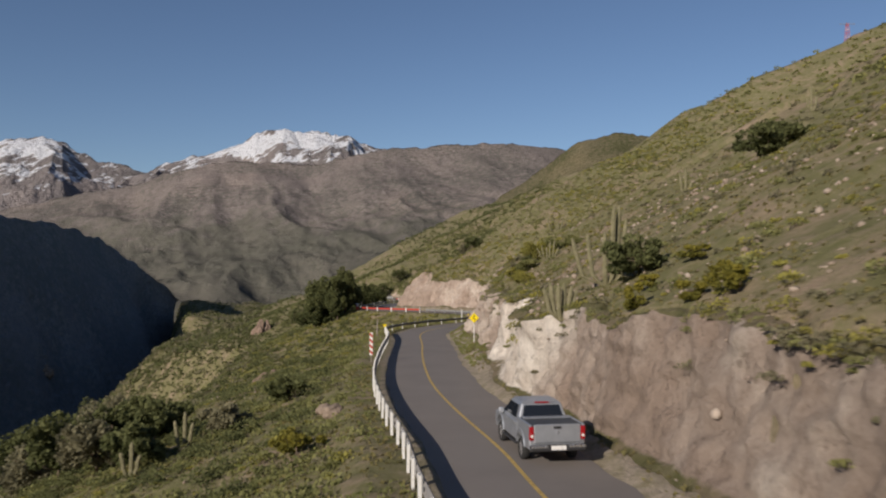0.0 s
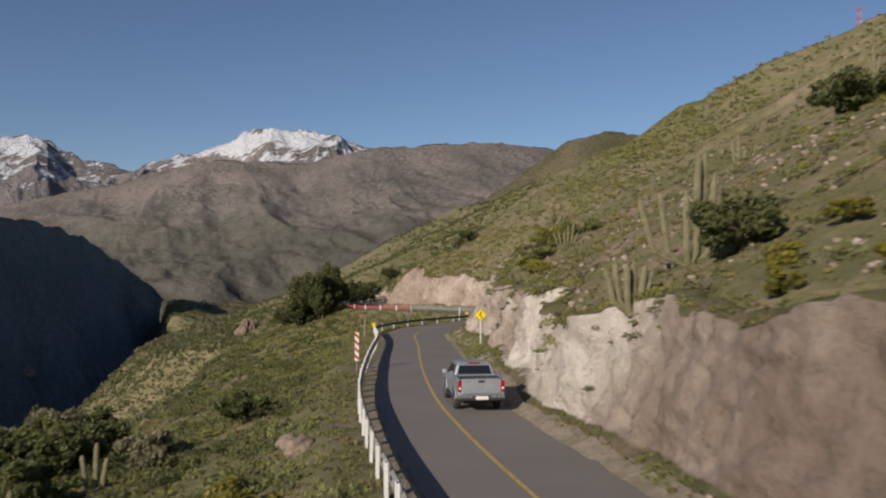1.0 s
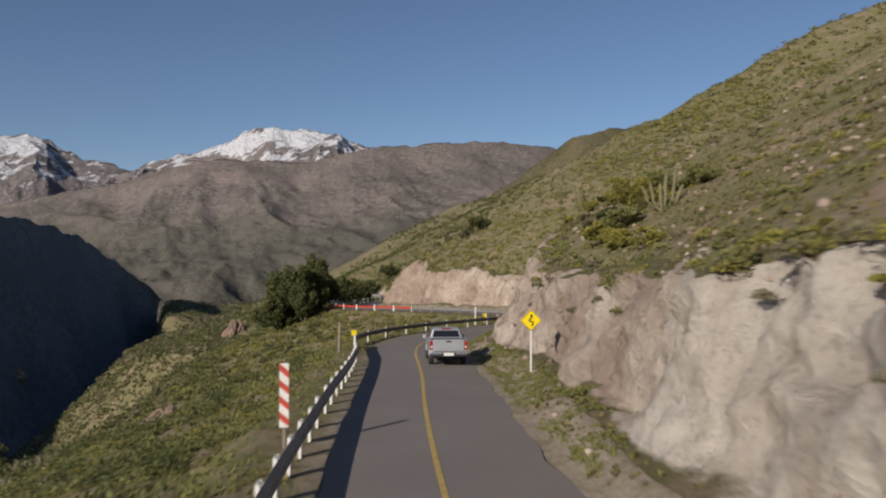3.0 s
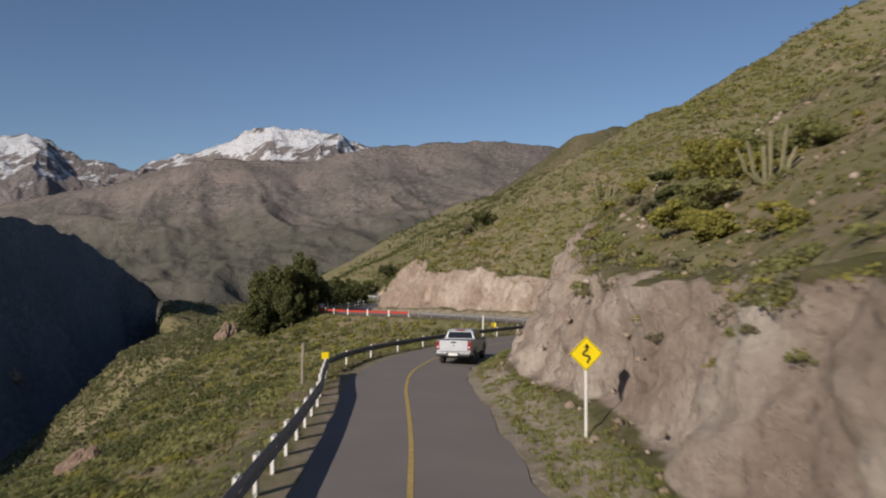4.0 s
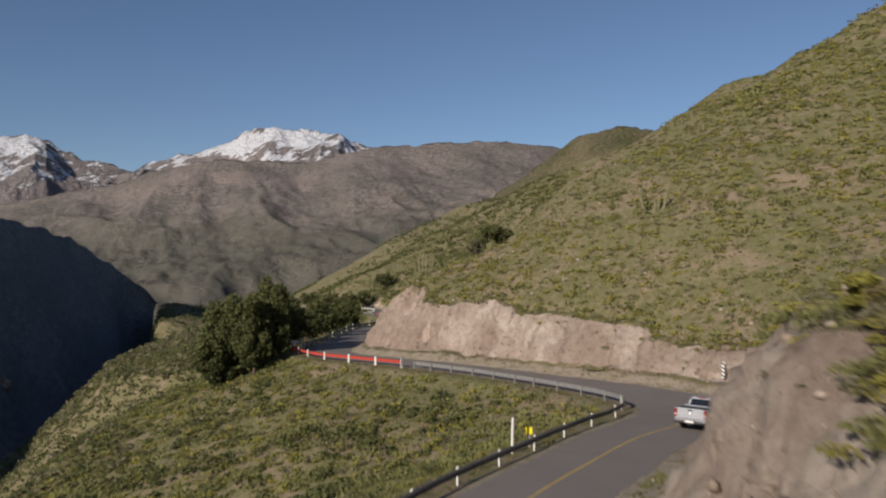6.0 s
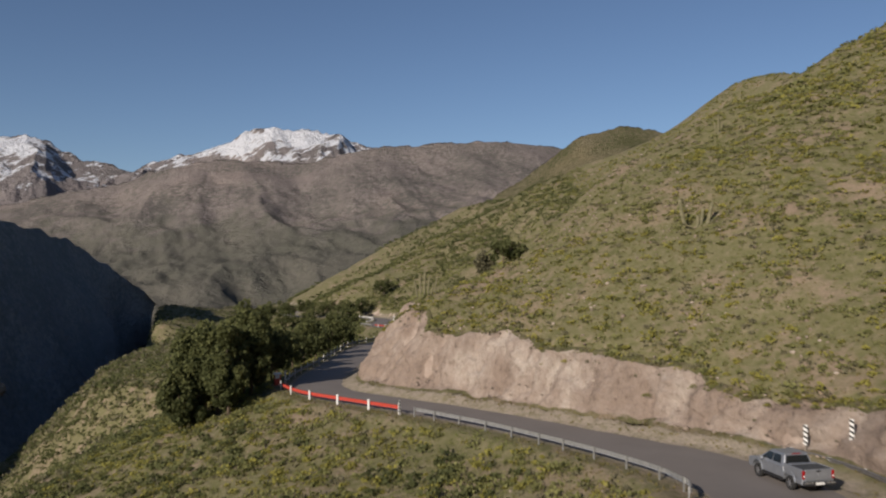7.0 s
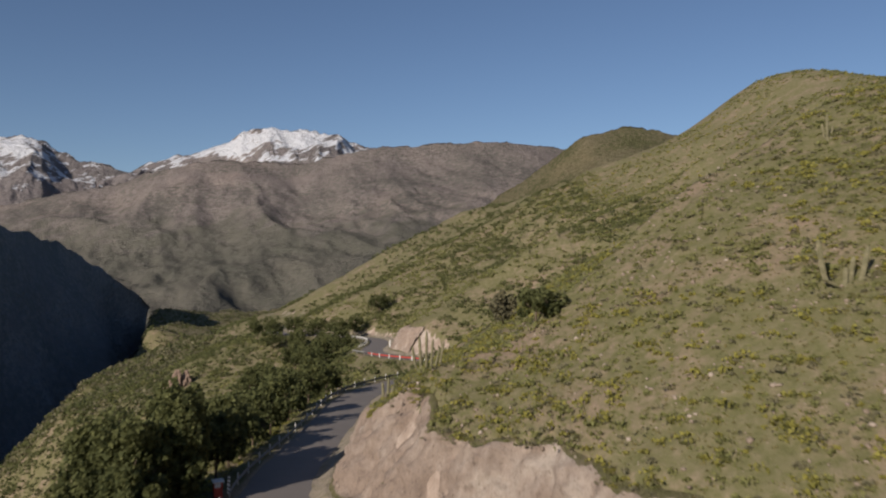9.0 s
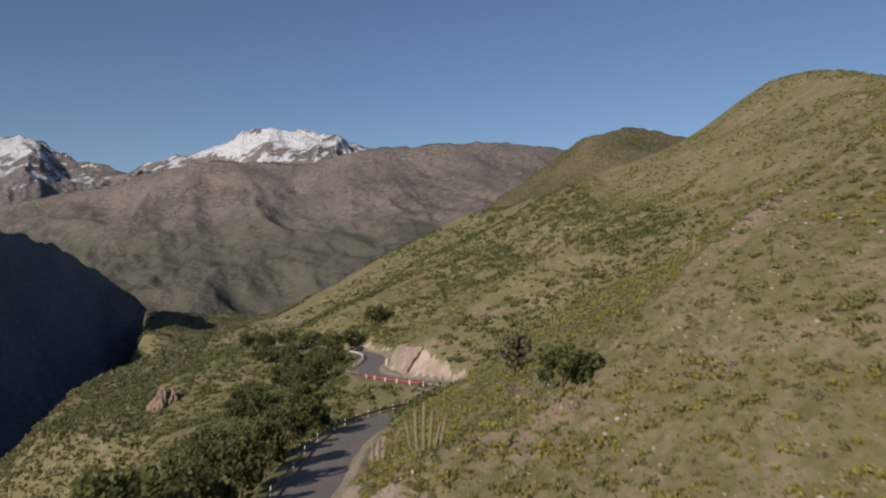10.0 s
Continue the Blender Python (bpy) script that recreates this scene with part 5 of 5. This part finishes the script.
tree(23.5, 58, 2.6, 2.6, "dark green bush high on the slope", 963, M_SHRUB_D, 3000, 0.2, 0.07, 0.0, "bush")
tree(26.5, 62, 2.2, 2.2, "dark green bush high on the slope", 964, M_SHRUB_D, 2400, 0.2, 0.07, 0.0, "bush")
for i, (x, y, h, r) in enumerate([(8.2, 79.0, 1.2, 1.3), (9.6, 81.4, 2.0, 1.9), (7.6, 82.5, 0.9, 1.1), (9.0, 86.0, 0.7, 0.9), (11.5, 83, 1.6, 1.6), (7.2, 75.5, 0.9, 1.0), (8.4, 90.0, 0.5, 0.7), (10.6, 91.0, 0.5, 0.8), (12.8, 80.5, 1.1, 1.4), (7.2, 78.0, 1.0, 1.1)]):
    tree(x, y, h, r, "green bush on the lip of the rock cut", 970 + i, (M_SHRUB, M_SHRUB_Y, M_SHRUB_G, M_SHRUB_D)[i % 4], 3600, 0.1, 0.04, 0.0, "bush")
for i, (x, y, h, r) in enumerate([(7.3, 30.6, 0.9, 0.55), (8.6, 27.6, 0.7, 0.7), (9.6, 25.8, 0.8, 0.8), (8.6, 32.6, 0.5, 0.6), (10.8, 33.5, 0.6, 0.9), (10.2, 28.5, 0.6, 0.8), (7.4, 71.5, 1.0, 0.9), (7.9, 92.4, 0.8, 0.7), (9.6, 93.2, 0.9, 0.8)]):
    tree(x, y, h, r, "yellow-flowering bush on the lip of the rock cut", 980 + i, M_FLOWER if i < 6 else M_SHRUB_Y, 1100, 0.1, 0.03, 0.0, "bush")
for i, (x, y, h, r) in enumerate([(-5.9, 32.4, 1.3, 1.2), (-6.6, 34.6, 0.9, 0.9)]):
    tree(x, y, h, r, "yellow-orange bush below the guardrail", 995 + i, M_FLOWER if i == 0 else M_SHRUB_Y, 1500, 0.11, 0.04, 0.0, "bush")
for i, (x, y, h, r) in enumerate([(-18.5, 43, 3.2, 2.0), (-22, 46, 3.6, 2.2), (-17, 47.5, 2.8, 1.8), (-25.5, 51, 4.0, 2.4), (-20.5, 50, 3.4, 2.2), (-29, 55, 4.2, 2.4), (-24, 56, 3.6, 2.2), (-33, 61, 4.4, 2.4), (-15.5, 41, 2.4, 1.6), (-28, 60, 3.6, 2.3), (-19, 55.5, 3.0, 2.0), (-19, 52, 2.6, 2.0), (-23, 58, 2.8, 2.2), (-28, 66, 3.6, 2.4), (-33, 78, 3.4, 2.4), (-27, 52, 2.4, 2.0), (-37, 92, 4.0, 2.4), (-40, 108, 3.0, 2.3), (-12, 44, 1.6, 1.5), (-9.5, 50, 1.4, 1.3), (-34, 84, 5.0, 2.6), (-43, 100, 5.5, 2.8), (-48, 110, 5.6, 2.8), (-53, 120, 5.5, 2.8), (-30, 74, 4.6, 2.4), (-57, 130, 5.2, 2.7), (-40, 88, 4.6, 2.4), (-25, 62, 4.0, 2.2), (-46, 104, 4.6, 2.6), (-36, 86, 4.4, 2.2)]):
    tree(x, y, h, r, "grey-green thorn tree on the lower slope", 1010 + i, M_SHRUB_D if i % 3 else M_SHRUB_G, 2400, 0.22, 0.1, 0.1)


def cactus(x, y, arms, label, seed):
    """Columnar cactus; arms: (offset x, offset y, height, radius) of ribbed columns that bend up from one foot."""
    g = np.random.RandomState(seed)
    z = ground_z(x, y)
    base = new("cactus")
    base.location = (x, y, z)
    for ax, ay, h, r in arms:
        bm = bmesh.new()
        seg, rings = 20, []
        pts = [Vector((0, 0, -0.15)), Vector((ax * 0.5, ay * 0.5, 0.12)), Vector((ax * 0.9, ay * 0.9, 0.4)), Vector((ax, ay, 0.75))] + [Vector((ax * (1 + 0.06 * j), ay * (1 + 0.06 * j), 0.75 + (h - 0.75) * j / 5)) for j in range(1, 6)]
        for i, p in enumerate(pts):
            w = r * (0.75 if i == 0 else 1.0 + 0.06 * g.uniform(-1, 1)) * (0.45 if i == len(pts) - 1 else 1)
            rings.append([bm.verts.new(p + Vector((math.cos(q * math.tau / seg), math.sin(q * math.tau / seg), 0)) * w * (1.0 if q % 2 else 0.84)) for q in range(seg)])
        for a, b_ in zip(rings, rings[1:]):
            for q in range(seg):
                bm.faces.new((a[q], a[(q + 1) % seg], b_[(q + 1) % seg], b_[q]))
        bm.faces.new(rings[-1])
        part("column", bm, M_CACTUS, base)
    return tagged(base, label, "cactus", group="columnar cacti on the hillside")


cactus(5.6, 38.1, [(-0.62, 0, 1.45, 0.1), (-0.36, 0.15, 1.7, 0.11), (-0.1, -0.1, 1.55, 0.11), (0.16, 0.15, 1.7, 0.1), (0.4, 0.0, 1.55, 0.1), (0.6, 0.1, 1.35, 0.1)], "candelabra-shaped columnar cactus on the lip of the cut", 1)
cactus(8.2, 40.2, [(-1.3, 0.1, 2.3, 0.11), (-0.7, 0.2, 2.5, 0.11), (-0.1, -0.2, 2.6, 0.12), (0.3, 0.0, 3.9, 0.13), (0.55, 0.2, 4.0, 0.12), (0.8, 0.1, 3.3, 0.11)], "tall columnar cactus with dark dead arms at its foot", 2)
cactus(10.3, 78.6, [(-0.8, 0.1, 1.2, 0.07), (-0.45, 0.2, 1.5, 0.075), (-0.1, 0, 1.3, 0.08), (0.2, 0.2, 1.9, 0.08), (0.5, -0.1, 2.0, 0.075), (0.8, 0, 1.3, 0.075)], "columnar cactus group with brown stems among bushes", 4)
cactus(23.0, 163.9, [(-1.2, 0, 2.9, 0.17), (0.2, 0.1, 1.2, 0.15), (0.6, 0.2, 1.9, 0.15), (1.2, 0, 2.5, 0.17)], "forked columnar cactus on the open slope", 5)
cactus(-2.8, 180.1, [(-0.8, 0.1, 2.2, 0.11), (-0.35, 0, 3.0, 0.12), (0.1, 0.2, 3.4, 0.12), (0.5, 0, 2.8, 0.11), (0.9, 0.1, 2.0, 0.1), (1.2, 0.2, 2.6, 0.1)], "tall columnar cactus cluster over the second cut", 6)
cactus(-7.2, 201, [(-0.3, 0, 2.2, 0.15), (0.2, 0.1, 2.6, 0.16), (0.6, 0, 1.8, 0.15)], "columnar cactus group beside the road edge", 7)
cactus(26.7, 216.6, [(0, 0, 2.4, 0.17), (0.5, 0.2, 1.6, 0.15)], "pale columnar cactus high on the slope", 8)
for i, (x, y) in enumerate([(-15.4, 39.5), (-13.9, 43), (20.1, 66.3), (36, 78), (44, 92), (48, 120), (55, 150), (33, 186), (38, 196), (24, 232), (30, 240), (-1, 236), (12, 222), (60, 180), (66, 112), (52, 70), (80, 150)]):
    cactus(x, y, [(-0.35, 0, 1.2 + 0.3 * (i % 3), 0.1), (0.05, 0.1, 1.7 + 0.25 * (i % 4), 0.11), (0.4, 0, 1.1 + 0.3 * (i % 2), 0.1)], "slender columnar cactus on the slope", 20 + i)


# ---------------------------------------------------------------- loose stones
m, n, l, b = material("loose_stone", 0.9, spec=0.2)
f = noise_tex(n, l, coords(n, l, 1.0), 5.0, 7, 0.7)
l.new(mix(n, l, attribute(n, "tone"), ramp(n, l, f, [(0.3, (0.16, 0.12, 0.09)), (0.7, (0.31, 0.245, 0.19))]), (0.42, 0.35, 0.29)), b.inputs["Base Color"])
bump(n, l, b, f, 0.6, 0.05)
M_STONE = m


def stones(name, label, rng, xyz, lo, hi):
    ico = bmesh.new()
    bmesh.ops.create_icosphere(ico, subdivisions=1, radius=1)
    ico.verts.ensure_lookup_table()
    v0 = np.array([v.co[:] for v in ico.verts])
    f0 = np.array([[v.index for v in f.verts] for f in ico.faces])
    ico.free()
    x, y, z = xyz
    k = len(x)
    r = lo + (hi - lo) * rng.rand(k) ** 3
    v = v0[None] * (1 + rng.uniform(-0.3, 0.3, (k, len(v0), 1))) * r[:, None, None] * rng.uniform(0.6, 1.2, (k, 1, 3)) * np.array([1, 1, 0.75])
    v = v + np.stack([x, y, z + r * 0.2], 1)[:, None]
    f = (f0[None] + (np.arange(k) * len(v0))[:, None, None]).reshape(-1, 3)
    me = bpy.data.meshes.new(name)
    me.vertices.add(v.shape[0] * v.shape[1])
    me.vertices.foreach_set("co", v.astype(np.float32).ravel())
    me.loops.add(f.size)
    me.loops.foreach_set("vertex_index", f.astype(np.int32).ravel())
    me.polygons.add(len(f))
    me.polygons.foreach_set("loop_start", np.arange(0, f.size, 3, dtype=np.int32))
    me.attributes.new("tone", "FLOAT", "POINT").data.foreach_set("value", np.repeat(rng.rand(k) ** 2 * 0.9, len(v0)).astype(np.float32))
    me.materials.append(M_STONE)
    me.update(calc_edges=True)
    return tagged(new(name, me), label, "stones", kind="stuff")


stones("rubble", "loose rubble at the foot of the cut and on the verge", rng, scatter(rng, 2600, -12, 26, 14, 190, 3.3, 400, 5, -0.2, 701, 0.25), 0.03, 0.22)
stones("embedded_stones", "stones that stick out of the cut rock face", rng, scatter(rng, 5200, -12, 26, 14, 190, 4.6, 400, 4, -0.2, 721, 1.0), 0.04, 0.22)
stones("slope_stones", "pale stones scattered on the open slopes", rng, scatter(rng, 1100, -60, 70, 16, 240, 7, 6, 14, 0.15, 741), 0.04, 0.15)
stones("lower_boulders", "brown boulders and outcrops on the lower slope", rng, scatter(rng, 260, -75, -8, 40, 250, 400, 9, 18, 0.3, 761), 0.25, 0.9)


def boulder(x, y, r, label, seed, mat=M_STONE):
    g = np.random.RandomState(seed)
    bm = bmesh.new()
    bmesh.ops.create_icosphere(bm, subdivisions=3, radius=r)
    for v in bm.verts:
        c = v.co * (1.3 / r)
        v.co *= 1 + 0.35 * noise.noise(c + Vector((seed, 0, 0))) + 0.12 * noise.noise(c * 3)
        v.co.z *= 0.7
    ob = part("boulder", bm, mat)
    ob.location = (x, y, ground_z(x, y) + r * 0.15)
    return tagged(ob, label, "boulder")


boulder(-5.3, 38.8, 0.55, "pale whitish boulder below the guardrail", 3)
boulder(-5.9, 40.2, 0.45, "pale whitish boulder below the guardrail", 4)

m, n, l, b = material("outcrop_rock", 0.95, spec=0.1)
f = noise_tex(n, l, coords(n, l, (1, 1, 0.5)), 1.6, 8, 0.7)
l.new(ramp(n, l, f, [(0.3, (0.13, 0.092, 0.07)), (0.5, (0.24, 0.172, 0.132)), (0.72, (0.34, 0.26, 0.205))]), b.inputs["Base Color"])
bump(n, l, b, f, 0.9, 0.3)
M_CRAG = m


def crag(x, y, w, h, seed):
    """An upright, splintered rock with a leaning tip."""
    bm = bmesh.new()
    bmesh.ops.create_icosphere(bm, subdivisions=4, radius=1)
    for v in bm.verts:
        c = v.co.copy()
        k = 1 + 0.45 * noise.noise(c * 1.4 + Vector((seed, 0, 0))) + 0.22 * noise.noise(c * 3.6 + Vector((0, seed, 0))) + 0.08 * noise.noise(c * 9)
        taper = 1 - 0.55 * max(c.z, 0)
        v.co = Vector((c.x * w * k * taper + 0.25 * w * c.z, c.y * w * k * taper, c.z * h * (0.8 + 0.2 * k)))
    ob = part("outcrop", bm, M_CRAG)
    ob.location = (x, y, ground_z(x, y) + h * 0.15)
    return tagged(ob, "brown upright rock outcrop on the lower slope", "rock outcrop", group="brown outcrops below the road")


for k, (x, y, w, h) in enumerate([(-86, 376, 3.0, 6.0), (-83.5, 378, 2.2, 4.2), (-65, 280, 2.4, 3.8), (-68, 277, 2.0, 3.0), (-62.5, 283, 1.8, 3.4), (-71, 273, 2.2, 2.4), (-20.5, 96, 1.0, 1.3), (-22, 98, 1.1, 1.4)]):
    crag(x, y, w, h, 5 + 3 * k)


def outcrop(x, y, z, r, seed):
    bm = bmesh.new()
    bmesh.ops.create_icosphere(bm, subdivisions=3, radius=r)
    for v in bm.verts:
        c = v.co * (1.6 / r)
        v.co *= 1 + 0.45 * noise.noise(c + Vector((seed, 3, 0))) + 0.2 * noise.noise(c * 3)
    ob = part("outcrop", bm, M_STONE)
    ob.location = (x, y, z)
    return tagged(ob, "pale rock outcrop on the shaded valley slope", "rock outcrop")


outcrop(-529, 1122, -32, 8, 1)
outcrop(-476, 960, -128, 9, 2)


def motions():
    times = [k * 0.25 for k in range(41)]
    tt = [r[0] for r in TRUCK_WAY]
    s_at = [r[1] for r in TRUCK_WAY]
    d_at = [r[2] for r in TRUCK_WAY]
    rows, rolled = [], []
    for t in times:
        s, d = float(np.interp(t, tt, s_at)), float(np.interp(t, tt, d_at))
        a, c = on_road(s, d), on_road(s + 3.1, d)
        v = Vector(c - a)
        yaw = math.degrees(math.atan2(-v.x, v.y))
        pitch = math.degrees(math.atan2(v.z, math.hypot(v.x, v.y)))
        rows.append((t, pose(a[0], a[1], a[2] + 0.03, pitch, 0, yaw)))
    walk(truck, rows)
    steps_of = [k / 30 for k in range(301)]
    for w in truck_wheels:
        x, y, z = w.location
        turn = []
        for t in steps_of:
            s = float(np.interp(t, tt, s_at))
            turn.append((t, pose(x, y, z, -math.degrees((s - s_at[0]) / 0.41), 0, 0)))
        walk(w, turn)


motions()
